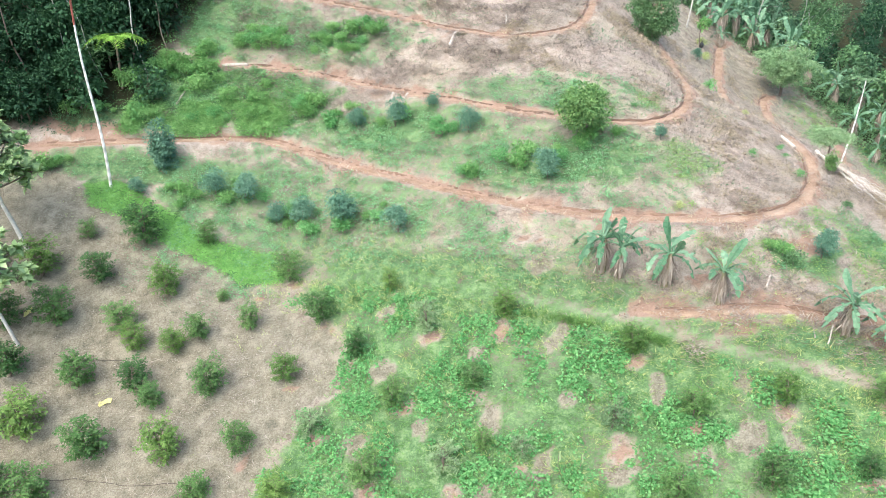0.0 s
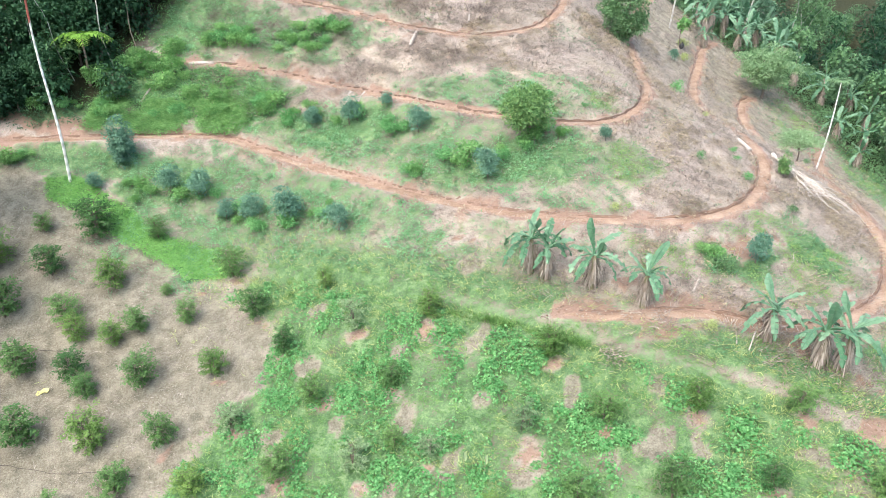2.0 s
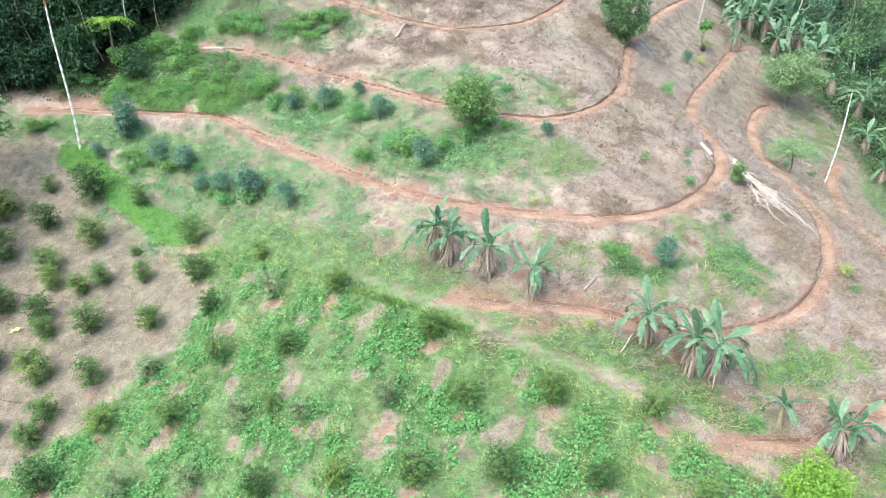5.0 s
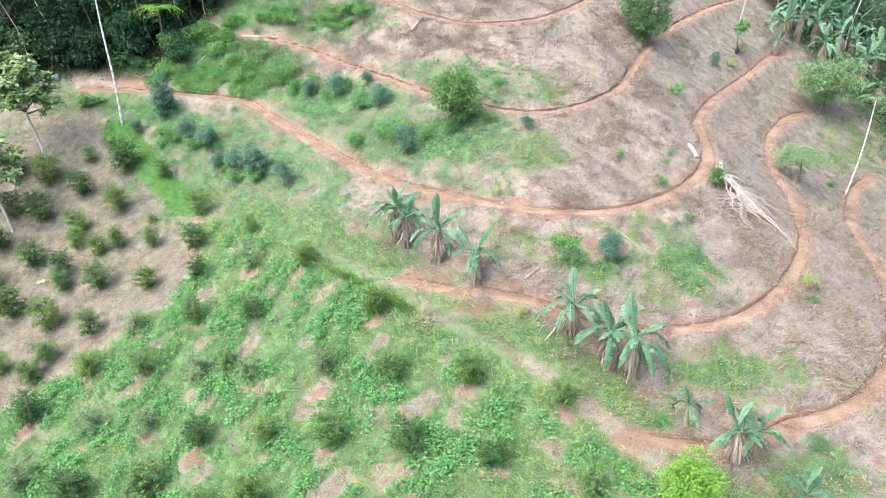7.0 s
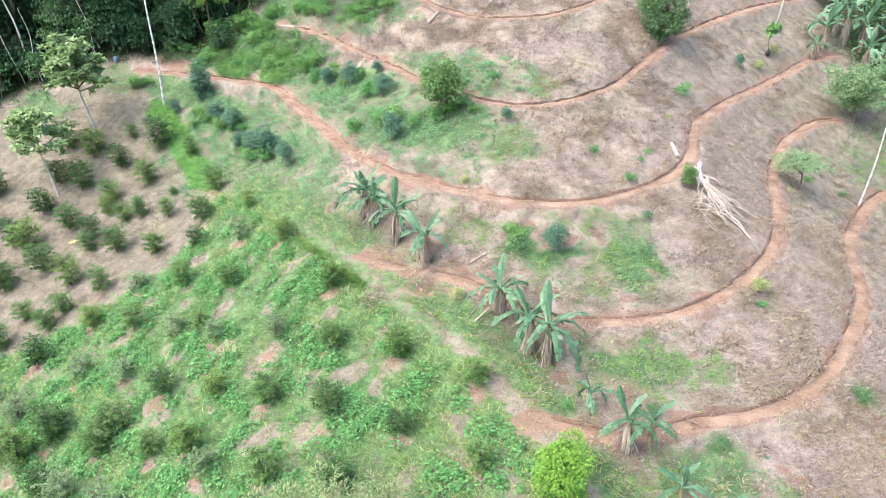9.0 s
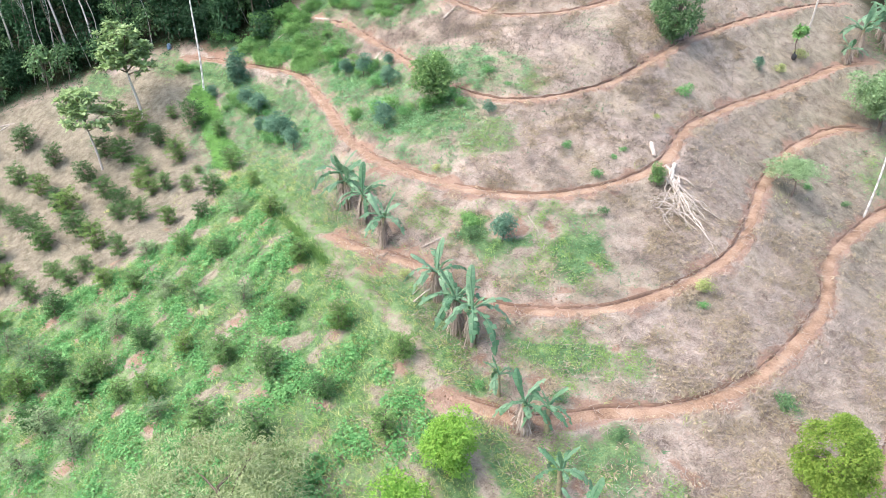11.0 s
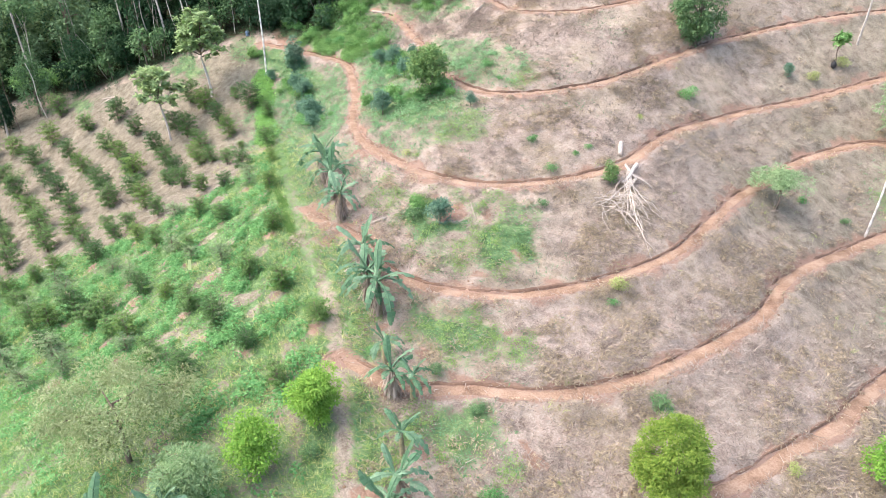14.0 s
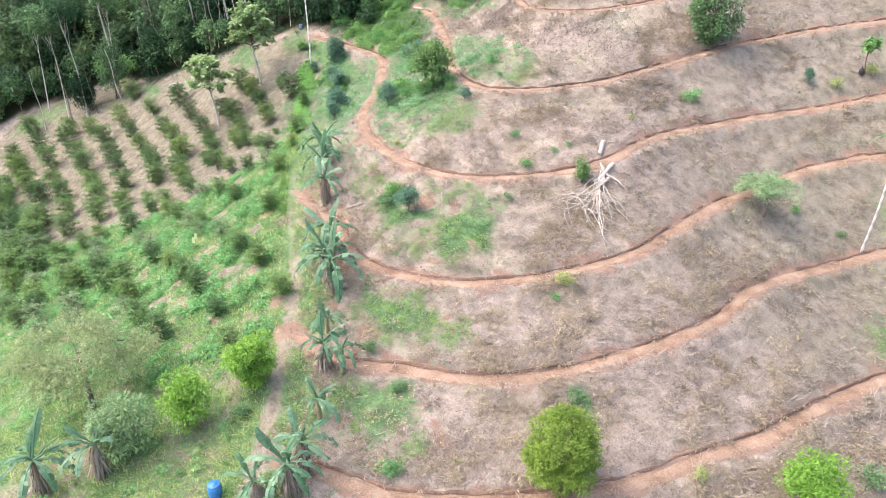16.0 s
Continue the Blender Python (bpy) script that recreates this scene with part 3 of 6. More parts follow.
def covers(x, y, edge):
    """Greenness, bare soil, mulch and shade-dark forest floor at points of the plan."""
    wx, wy = x + 0.5 * wobble(x, y, 1.6, 4) + 0.2 * wobble(x, y, 0.5, 6), y + 0.5 * wobble(x, y, 1.7, 7) + 0.2 * wobble(x, y, 0.5, 8)
    field = smooth(inside(wx, wy, FIELD), -0.3, 0.3)
    field = np.maximum(field, smooth(x + 0.35 * (y - 45) + 2.5 * wobble(x, y, 3.2, 44), 15, 27) * smooth(y + 1.5 * wobble(x, y, 2.6, 45), 33, 47) * (0.75 + 0.3 * wobble(x, y, 1.4, 46)))
    green = smooth(inside(wx, wy, GREENFIELD), -0.3, 0.6) * (0.82 + 0.25 * wobble(x, y, 2.2, 9)) * (1 - 0.28 * smooth(x, 14, 21))
    green = np.maximum(green, 1.2 * smooth(inside(wx, wy, STRIP), -0.2, 0.3))
    rx2, ry2 = wx + 0.45 * wobble(x, y, 0.8, 24) + 0.35 * wobble(x, y, 2.4, 26), wy + 0.4 * wobble(x, y, 0.9, 25) + 0.3 * wobble(x, y, 2.2, 27)
    for px, py, rx, ry, s in PATCHES:
        q = np.hypot((rx2 - px) / rx, (ry2 - py) / ry)
        green = np.maximum(green, s * smooth(q, 1.35, 0.55))
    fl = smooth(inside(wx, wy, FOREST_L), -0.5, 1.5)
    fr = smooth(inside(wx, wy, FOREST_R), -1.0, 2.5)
    # far ground beyond the trees takes the same shade-dark colour
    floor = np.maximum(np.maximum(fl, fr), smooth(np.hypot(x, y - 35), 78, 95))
    soil = smooth(edge + 0.22 * wobble(x, y, 0.9, 3), 0.34, -0.1)
    d, k = nearest(x, y, LANE_WAY)
    d = d.reshape(np.shape(x))
    lane = smooth(d, 1.0, 0.3) * (0.55 + 0.35 * wobble(x, y, 2.5, 11)) * smooth(x, -8, -6)
    worn = smooth(d + 0.10 * wobble(x, y, 0.7, 35), 0.46, 0.22) * smooth(x, -9, -5) * np.clip(0.10 * smooth(x, 8, 11) * (0.6 + 0.9 * wobble(x, y, 1.5, 36)) + 0.75 * smooth(x, 13, 19), 0, 1)
    soil = np.maximum(soil, 0.6 * smooth(edge, 1.2, 0.2) * smooth(wobble(x, y, 1.3, 33) + 0.5 * wobble(x, y, 0.5, 34), -0.1, 0.6))
    track = smooth(np.abs(d - 0.24), 0.2, 0.06) * smooth(x, 0, 6) * (0.25 + 0.25 * wobble(x, y, 1.1, 12) + 0.12 * smooth(x, 13, 17))
    soil = np.maximum(np.maximum(soil, lane * 0.16), track * 0.6)
    for px, py, rx, ry in SCARS:
        q = smooth(np.hypot((rx2 - px) / rx, (ry2 - py) / ry), 1.25, 0.4)
        soil, green = np.maximum(soil, 0.75 * q), green * (1 - 0.85 * q)
    green = np.maximum(green, 0.85 * smooth(d, 3.0, 0.9) * smooth(x, -9, -5))
    green = green * (1 - 0.75 * soil) * (1 - 0.3 * smooth(d, 0.3, 0.1) * smooth(x, -1, 5))
    green, field = green * (1 - 0.95 * worn), np.maximum(field, 0.5 * worn)
    soil = np.maximum(soil, 0.8 * smooth(np.hypot((wx + 22.0) / 4.0, (wy - 42.3) / 0.6), 1.1, 0.6))
    for px, py in SPOTS:
        q = smooth(np.hypot(wx - px, wy - py), 0.55, 0.25)
        green, field = green * (1 - q), np.maximum(field, q)
    for px, py, r in COFFEE:
        if px > -9 and py < 33:
            q = smooth(np.hypot(wx - px - 0.15, (wy - py + 0.55 * r) * 1.2), 0.7 * r, 0.25 * r)
            soil, green = np.maximum(soil, 0.65 * q), green * (1 - 0.8 * q)
    return np.clip(green, 0, 1), np.clip(soil, 0, 1), np.clip(field, 0, 1) * (1 - np.clip(green, 0, 1) * 0), np.clip(floor, 0, 1)


def mesh_of(name, verts, faces, mats, smooth_faces=False):
    """A mesh from arrays; all faces with the same number of corners."""
    me = bpy.data.meshes.new(name)
    verts, faces = np.asarray(verts, np.float32), np.asarray(faces, np.int32)
    n, k = faces.shape
    me.vertices.add(len(verts))
    me.vertices.foreach_set("co", verts.ravel())
    me.loops.add(n * k)
    me.loops.foreach_set("vertex_index", faces.ravel())
    me.polygons.add(n)
    me.polygons.foreach_set("loop_start", np.arange(0, n * k, k, dtype=np.int32))
    me.polygons.foreach_set("loop_total", np.full(n, k, np.int32))
    if smooth_faces:
        me.polygons.foreach_set("use_smooth", np.ones(n, bool))
    for m in (mats if isinstance(mats, (list, tuple)) else [mats]):
        me.materials.append(m)
    me.update(calc_edges=True)
    return me


def spread(lo, hi, step, grow, end):
    inner = list(np.arange(lo, hi + step / 2, step))
    out, s, a = [], step, inner[-1]
    while a < end:
        s *= grow
        a += s
        out.append(a)
    back, s, a = [], step, lo
    while a > -end:
        s *= grow
        a -= s
        back.append(a)
    return np.array(back[::-1] + inner + out)


def build_ground():
    gx, gy = spread(-56, 46, 0.30, 1.22, 1500), spread(-4, 72, 0.29, 1.22, 1500)
    X, Y = np.meshgrid(gx, gy, indexing="ij")
    Z, edge = land(X, Y)
    nx, ny = X.shape
    i, j = np.meshgrid(np.arange(nx - 1), np.arange(ny - 1), indexing="ij")
    a = (i * ny + j).ravel()
    faces = np.stack([a, a + ny, a + ny + 1, a + 1], 1)
    me = mesh_of("ground", np.stack([X, Y, Z], -1).reshape(-1, 3), faces, M_GROUND, True)
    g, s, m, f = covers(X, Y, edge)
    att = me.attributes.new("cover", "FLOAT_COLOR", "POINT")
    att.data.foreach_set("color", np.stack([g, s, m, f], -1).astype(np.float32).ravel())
    tagged(new("ground", me), "dry cleared hillside with mulch, weeds and red soil", "ground", kind="structure")


def build_paths():
    for name, half, way in WAYS:
        t = np.gradient(way[:, :2], axis=0)
        t /= np.linalg.norm(t, axis=1)[:, None] + 1e-9
        nrm = np.stack([-t[:, 1], t[:, 0]], 1)
        far = np.arange(len(way)) * 0.25
        ends = smooth(np.minimum(far, far[::-1]), 0.0, 1.6)
        cols = np.linspace(-1, 1, 7)
        V = []
        for c in cols:
            w = half * (0.93 + 0.16 * wobble(way[:, 0] * 2, way[:, 1] * 2, 1.1, 3 + np.sign(c)) + 0.12 * abs(c) * wobble(way[:, 0], way[:, 1], 0.3, 6 + np.sign(c)))
            w = w * (0.25 + 0.75 * ends)
            p = way[:, :2] + nrm * (c * w)[:, None]
            z = land(p[:, 0], p[:, 1])[0] + 0.034 - 0.042 * c ** 4 - 0.05 * (1 - ends) ** 3
            V.append(np.column_stack([p, z]))
        V = np.stack(V, 1)
        n, k = V.shape[:2]
        i, j = np.meshgrid(np.arange(n - 1), np.arange(k - 1), indexing="ij")
        a = (i * k + j).ravel()
        me = mesh_of(name, V.reshape(-1, 3), np.stack([a, a + k, a + k + 1, a + 1], 1), M_PATH, True)
        tagged(new(name, me), "narrow reddish clay footpath cut into the dry slope", "path", kind="structure")


def build_banks():
    """The steep little cut on the uphill side of each path."""
    for name, half, way in WAYS:
        t = np.gradient(way[:, :2], axis=0)
        t /= np.linalg.norm(t, axis=1)[:, None] + 1e-9
        nrm = np.stack([-t[:, 1], t[:, 0]], 1)
        up = np.sign(raw_land(way[:, 0] + nrm[:, 0], way[:, 1] + nrm[:, 1]) - raw_land(way[:, 0] - nrm[:, 0], way[:, 1] - nrm[:, 1]))
        side = np.sign(np.convolve(np.pad(up, 8, mode="edge"), np.ones(17), mode="valid"))
        far = np.arange(len(way)) * 0.25
        ends = smooth(np.minimum(far, far[::-1]), 0.0, 1.6)
        V = []
        for k, (off, lift) in enumerate([(0.0, 0.0), (0.02, 0.08), (0.045, 0.15), (0.09, 0.16), (0.15, 0.0)]):
            w = half * 0.98 + off + 0.05 * wobble(way[:, 0], way[:, 1], 0.45, 3) + 0.008 * wobble(way[:, 0], way[:, 1], 0.2, k)
            p = way[:, :2] + nrm * (side * w)[:, None]
            g = land(p[:, 0], p[:, 1])[0]
            high = lift * ends * (0.75 + 0.4 * wobble(way[:, 0], way[:, 1], 0.6, 8))
            z = np.maximum(way[:, 2] - 0.03 + high, g + 0.004 * k) if k < 4 else g - 0.05
            V.append(np.column_stack([p, z]))
        V = np.stack(V, 1)
        n, k = V.shape[:2]
        i, j = np.meshgrid(np.arange(n - 1), np.arange(k - 1), indexing="ij")
        a = (i * k + j).ravel()
        nm = name.replace("path", "cut_bank")
        me = mesh_of(nm, V.reshape(-1, 3), np.stack([a, a + k, a + k + 1, a + 1], 1), M_BANK, True)
        tagged(new(nm, me), "earth bank cut along the uphill path edge, coloured dark for shadow", "bank", kind="structure")


build_ground()
build_paths()
build_banks()

# ---- makers of plants and parts ----
RNG = np.random.default_rng(7)


def part(name, me, parent, label=""):
    ob = new(name, me)
    ob.parent = parent
    if label:
        tagged(ob, label)
    return ob


def thing(name, m, label, category, group=""):
    e = new(name)
    e.empty_display_size = 0.3
    e.matrix_basis = m
    return tagged(e, label, category, group)


def unit(v):
    return v / (np.linalg.norm(v, axis=-1, keepdims=True) + 1e-9)


def kites(pos, way, up, length, width, fold=0.15):
    """Leaves: one folded kite each, from pos along way."""
    pos, way, up = np.asarray(pos, float), unit(np.asarray(way, float)), np.asarray(up, float)
    side = unit(np.cross(way, up))
    nor = np.cross(side, way)
    L, W = np.asarray(length, float).reshape(-1, 1), np.asarray(width, float).reshape(-1, 1)
    mid = pos + way * L * 0.45 + nor * W * fold
    V = np.stack([pos, mid + side * W / 2, pos + way * L - nor * L * 0.12, mid - side * W / 2], 1)
    n = len(pos)
    return V.reshape(-1, 3), np.arange(n * 4).reshape(n, 4)


def join(chunks):
    V, F, o = [], [], 0
    for v, f in chunks:
        V.append(v)
        F.append(np.asarray(f) + o)
        o += len(v)
    return np.concatenate(V), np.concatenate(F)


def tube(pts, radii, sides=6):
    pts, n = np.asarray(pts, float), len(pts)
    t = unit(np.gradient(pts, axis=0))
    ref = np.where(np.abs(t[:, 2:3]) > 0.9, np.array([[1.0, 0, 0]]), np.array([[0, 0, 1.0]]))
    a = unit(np.cross(t, ref))
    b = np.cross(t, a)
    ang = np.arange(sides) * 2 * np.pi / sides
    ring = a[:, None] * np.cos(ang)[None, :, None] + b[:, None] * np.sin(ang)[None, :, None]
    V = (pts[:, None] + ring * np.asarray(radii, float)[:, None, None]).reshape(-1, 3)
    i, j = np.meshgrid(np.arange(n - 1), np.arange(sides), indexing="ij")
    k = (j + 1) % sides
    F = np.stack([i * sides + j, i * sides + k, (i + 1) * sides + k, (i + 1) * sides + j], -1).reshape(-1, 4)
    cap = np.array([[(n - 1) * sides + q for q in (0, 1, sides // 2, sides - 1)]])
    return V, np.concatenate([F, cap])


def ball_points(rng, n, shell=0.5):
    d = unit(rng.normal(size=(n, 3)))
    r = (shell + (1 - shell) * rng.random(n)) ** 0.6
    return d * r[:, None]


def bough_tree(seed, height, rx, rz, bare, trunk_r, clusters, per, leaf, leaf_mat, bark_mat, lean=0.0, flat=0.6, roundness=0.35, limbs=9, slim=0.55):
    """Trunk with limbs, and a crown of leaf clusters. bare: height of the first clusters."""
    rng = np.random.default_rng(seed)
    zc = max(bare + rz * 0.6, height - rz)
    size = (rx * rx * rz) ** (1 / 3) * 1.1 / clusters ** (1 / 3)
    c = ball_points(rng, clusters, roundness) * np.array([max(0.5 * rx, rx - size), max(0.5 * rx, rx - size), max(0.5 * rz, rz - size * flat)])
    c *= (1 + 0.09 * rng.normal(size=(clusters, 1)))
    off = np.array([lean * zc, 0.3 * lean * zc, 0])
    c = c + np.array([0, 0, zc]) + off
    c[:, 2] = np.maximum(c[:, 2], bare)
    zs = np.linspace(-0.3, zc, 9)
    bend = 0.04 * height * np.sin(zs / height * 5 + seed)
    tr = np.column_stack([lean * zs + bend, 0.3 * lean * zs + 0.5 * bend * np.cos(seed), zs])
    tr -= tr[0] * np.array([1, 1, 0])
    rad = trunk_r * (1 - 0.65 * np.linspace(0, 1, 9))
    rad[0] *= 1.35
    wood = [tube(tr, rad, 8)]
    for q in c[rng.permutation(clusters)[:limbs]]:
        s = tr[rng.integers(5, 9)]
        m = (s + q) / 2 + np.array([0, 0, 0.12 * np.linalg.norm(q - s)])
        wood.append(tube([s, m, q], [trunk_r * 0.38, trunk_r * 0.22, trunk_r * 0.08], 5))
    trunk = mesh_of("trunk", *join(wood), bark_mat, True)
    n = clusters * per
    cid = np.repeat(np.arange(clusters), per)
    d = unit(rng.normal(size=(n, 3)) + np.array([0, 0, 0.45]))
    p = c[cid] + d * np.array([1, 1, flat]) * size * (0.55 + 0.5 * rng.random((n, 1)))
    way = unit(d + rng.normal(size=(n, 3)) * 0.5 + np.array([0, 0, -0.35]))
    up = unit(d * 0.6 + np.array([0, 0, 1.0]) + rng.normal(size=(n, 3)) * 0.25)
    L = leaf * (0.7 + 0.6 * rng.random(n))
    crown = mesh_of("crown", *kites(p, way, up, L, L * slim), leaf_mat)
    return trunk, crown


def coffee_bush(seed, r, h, branches, leaf, leaf_mat, gaps=0.0):
    """Upright stems with drooping side branches in tiers and paired leaves."""
    rng = np.random.default_rng(seed)
    wood, P, D, U = [], [], [], []
    stems = rng.integers(2, 4)
    for s in range(stems):
        a = rng.random() * 6.28
        top = np.array([np.cos(a) * 0.25 * r, np.sin(a) * 0.25 * r, h * (0.85 + 0.2 * rng.random())])
        mid = top * np.array([0.4, 0.4, 0.5])
        wood.append(tube([(0, 0, -0.15), mid, top], [0.035, 0.028, 0.012], 5))
        for b in range(branches // stems):
            f = 0.12 + 0.88 * (b + rng.random()) / (branches / stems)
            o = mid * (f / 0.5) if f < 0.5 else mid + (top - mid) * ((f - 0.5) / 0.5)
            reach = r * (0.55 + 0.95 * f if f < 0.5 else 1.02 - 0.75 * (f - 0.5) ** 1.3) * (0.65 + 0.5 * rng.random())
            g = b * 2.4 + rng.random() * 0.8
            out = np.array([np.cos(g), np.sin(g), 0.5 + 0.5 * f])
            end = o + out * np.array([reach, reach, reach * 0.55]) + np.array([0, 0, -0.2 * reach])
            m = (o + end) / 2 + np.array([0, 0, 0.10 * reach])
            if rng.random() < 0.5:
                wood.append(tube([o, m, end], [0.014, 0.011, 0.006], 3))
            if rng.random() < gaps:
                continue
            k = 13
            t = np.linspace(0.22, 1.02, k)[:, None]
            q = o * (1 - t) ** 2 + 2 * m * t * (1 - t) + end * t ** 2
            axis = unit((end - o)[None])[0]
            lat = unit(np.cross(axis, (0, 0, 1.0))[None])[0]
            for sgn in (-1, 1):
                P.append(q + rng.normal(size=(k, 3)) * 0.04)
                D.append(axis * 0.55 + sgn * lat + rng.normal(size=(k, 3)) * 0.4 + np.array([0, 0, -0.1]))
                U.append(np.array([0, 0, 1.0]) + rng.normal(size=(k, 3)) * 0.3)
    P, D, U = np.concatenate(P), np.concatenate(D), np.concatenate(U)
    L = leaf * (0.7 + 0.6 * RNG.random(len(P)))
    return mesh_of("stem", *join(wood), M_BARK), mesh_of("foliage", *kites(P, D, U, L, L * 0.5), leaf_mat)


def banana_leaf(seed, length, width, rise, droop, torn=0.5):
    """An arching blade with midrib, torn into strips; grows along +x from the origin."""
    rng = np.random.default_rng(seed)
    n = 22
    t = np.linspace(0, 1, n + 1)
    x = length * (t * np.cos(rise) * (1 - 0.18 * droop * t))
    z = length * (t * np.sin(rise) - droop * 0.62 * t ** 2.2)
    y = 0.06 * length * np.sin(t * 2 + seed)
    rib = np.column_stack([x, y, z])
    V, F = tube(rib, 0.028 * (1 - 0.85 * t), 4)
    chunks = [(V, F)]
    w = width / 2 * np.clip(np.sin(np.pi * np.clip((t - 0.14) / 0.88, 0, 1)) ** 0.55, 0, 1)
    tan = unit(np.gradient(rib, axis=0))
    side = unit(np.cross(tan, np.array([[0, 0, 1.0]])))
    up = np.cross(side, tan)
    for sgn in (-1, 1):
        i = 2
        while i < n:
            run = min(n - i, 1 + int(rng.integers(0, 6) * (1 - 0.7 * torn)) + int(rng.random() < 0.5))
            sag, pull = rng.normal() * 0.35 * torn, 0.18 * rng.random() * torn
            for j in range(i, i + run):
                a, b = rib[j], rib[j + 1]
                lift = 0.25 - 0.75 * t[j] + sag
                slit = 0.3 * torn if j == i + run - 1 else 0.0
                ea = a + sgn * side[j] * w[j] * (1 - pull) + up[j] * w[j] * lift + tan[j] * w[j] * 0.3
                eb = b + sgn * side[j + 1] * w[j + 1] * (1 - pull) + up[j + 1] * w[j + 1] * lift + tan[j + 1] * w[j + 1] * 0.3
                eb = eb + (ea - eb) * slit
                ma, mb = (a + ea) / 2 + up[j] * w[j] * 0.10, (b + eb) / 2 + up[j + 1] * w[j + 1] * 0.10
                chunks.append((np.array([a, b, mb, ma, eb, ea]), np.array([[0, 1, 2, 3], [3, 2, 4, 5]])))
            i += run
    return join(chunks)


def banana_meshes():
    blades = []
    for s in range(7):
        blades.append(mesh_of("leaf", *banana_leaf(s, 1.0, 0.165, radians(68 - 9 * s), 0.26 + 0.13 * s, 0.45 + 0.08 * s), M_BANANA))
    dead = []
    for s in range(3):
        rng = np.random.default_rng(90 + s)
        ch = []
        for k in range(190):
            a, r = rng.random() * 6.28, 0.10 + 0.13 * rng.random()
            z0, ln = 0.95 - 0.6 * rng.random(), 0.18 + 0.36 * rng.random()
            out = np.array([np.cos(a), np.sin(a), 0])
            p = [out * r * 0.7 + [0, 0, z0], out * (r * 1.5) + [0, 0, z0 - ln * 0.4], out * (r * (0.9 + 1.6 * rng.random())) + [0, 0, max(0.02, z0 - ln)]]
            sd = np.array([-np.sin(a), np.cos(a), 0]) * (0.008 + 0.026 * rng.random())
            v = np.array([p[0] - sd * .4, p[0] + sd * .4, p[1] + sd, p[1] - sd, p[2] + sd * .7, p[2] - sd * .7])
            ch.append((v, np.array([[0, 1, 2, 3], [3, 2, 4, 5]])))
        dead.append(mesh_of("dead_leaves", *join(ch), M_DEADLEAF))
    z = np.linspace(-0.15, 1.0, 7)
    stem = mesh_of("stem", *tube(np.column_stack([0.02 * np.sin(z * 4), 0.02 * np.cos(z * 3), z]), 0.115 * (1.1 - 0.5 * np.linspace(0, 1, 7)), 9), M_STEM, True)
    return blades, dead, stem


BANANA_BLADES, BANANA_DEAD, BANANA_STEM = banana_meshes()


def banana(x, y, height, seed, leaves=8, lean=(0, 0), skirt=True, label="banana plant with torn arching leaves and a dry skirt"):
    """height: to the top of the leaves."""
    rng = np.random.default_rng(seed)
    e = thing("banana_plant", pose(x, y, at(x, y) - 0.03, lean[0], lean[1], rng.random() * 360), label, "banana plant", "banana plants along the lane")
    hs = height * 0.55
    s = part("stem", BANANA_STEM, e)
    s.scale = (hs / 1.9 + 0.35, hs / 1.9 + 0.35, hs)
    for k in range(leaves):
        b = part("leaf", BANANA_BLADES[(k + seed) % 7 if k < 7 else 6], e)
        ln = height * (0.50 + 0.18 * rng.random())
        b.matrix_basis = pose(0, 0, hs * (0.93 + 0.07 * rng.random()), rng.normal() * 8, rng.normal() * 6, k * 137.5 + rng.random() * 25) @ Matrix.Diagonal((ln, ln * (1.0 + .3 * rng.random()), ln, 1))
    if skirt:
        d = part("dead_leaves", BANANA_DEAD[seed % 3], e, "dry brown hanging leaves")
        d.scale = (1.0, 1.0, hs * 0.98)
    return e


def frond_palm(seed, height, lean, fronds, length, trunk_r, leaf_mat, bark):
    """A thin bare trunk with a small crown of drooping fronds."""
    rng = np.random.default_rng(seed)
    zs = np.linspace(-0.3, height, 10)
    tr = np.column_stack([lean[0] * zs + 0.1 * np.sin(zs * 0.6), lean[1] * zs, zs])
    trunk = mesh_of("trunk", *tube(tr, trunk_r * (1 - 0.5 * np.linspace(0, 1, 10)), 7), bark, True)
    P, D, U, L = [], [], [], []
    for k in range(fronds):
        a = k * 2.4 + rng.random() * 0.5
        out = np.array([np.cos(a), np.sin(a), 0])
        t = np.linspace(0.1, 1, 14)[:, None]
        q = tr[-1] + out * length * t + np.array([0, 0, 1]) * length * (0.55 * t - 0.75 * t ** 2)
        lat = np.array([-np.sin(a), np.cos(a), 0])
        for sgn in (-1, 1):
            P.append(q)
            D.append(out * 0.5 + sgn * lat + np.array([0, 0, -0.35]) + rng.normal(size=(14, 3)) * 0.1)
            U.append(np.tile([0, 0, 1.0], (14, 1)))
            L.append(0.42 * length * (1 - 0.55 * t[:, 0]))
    P, D, U, L = map(np.concatenate, (P, D, U, L))
    return trunk, mesh_of("crown", *kites(P, D, U, L, L * 0.16), leaf_mat)


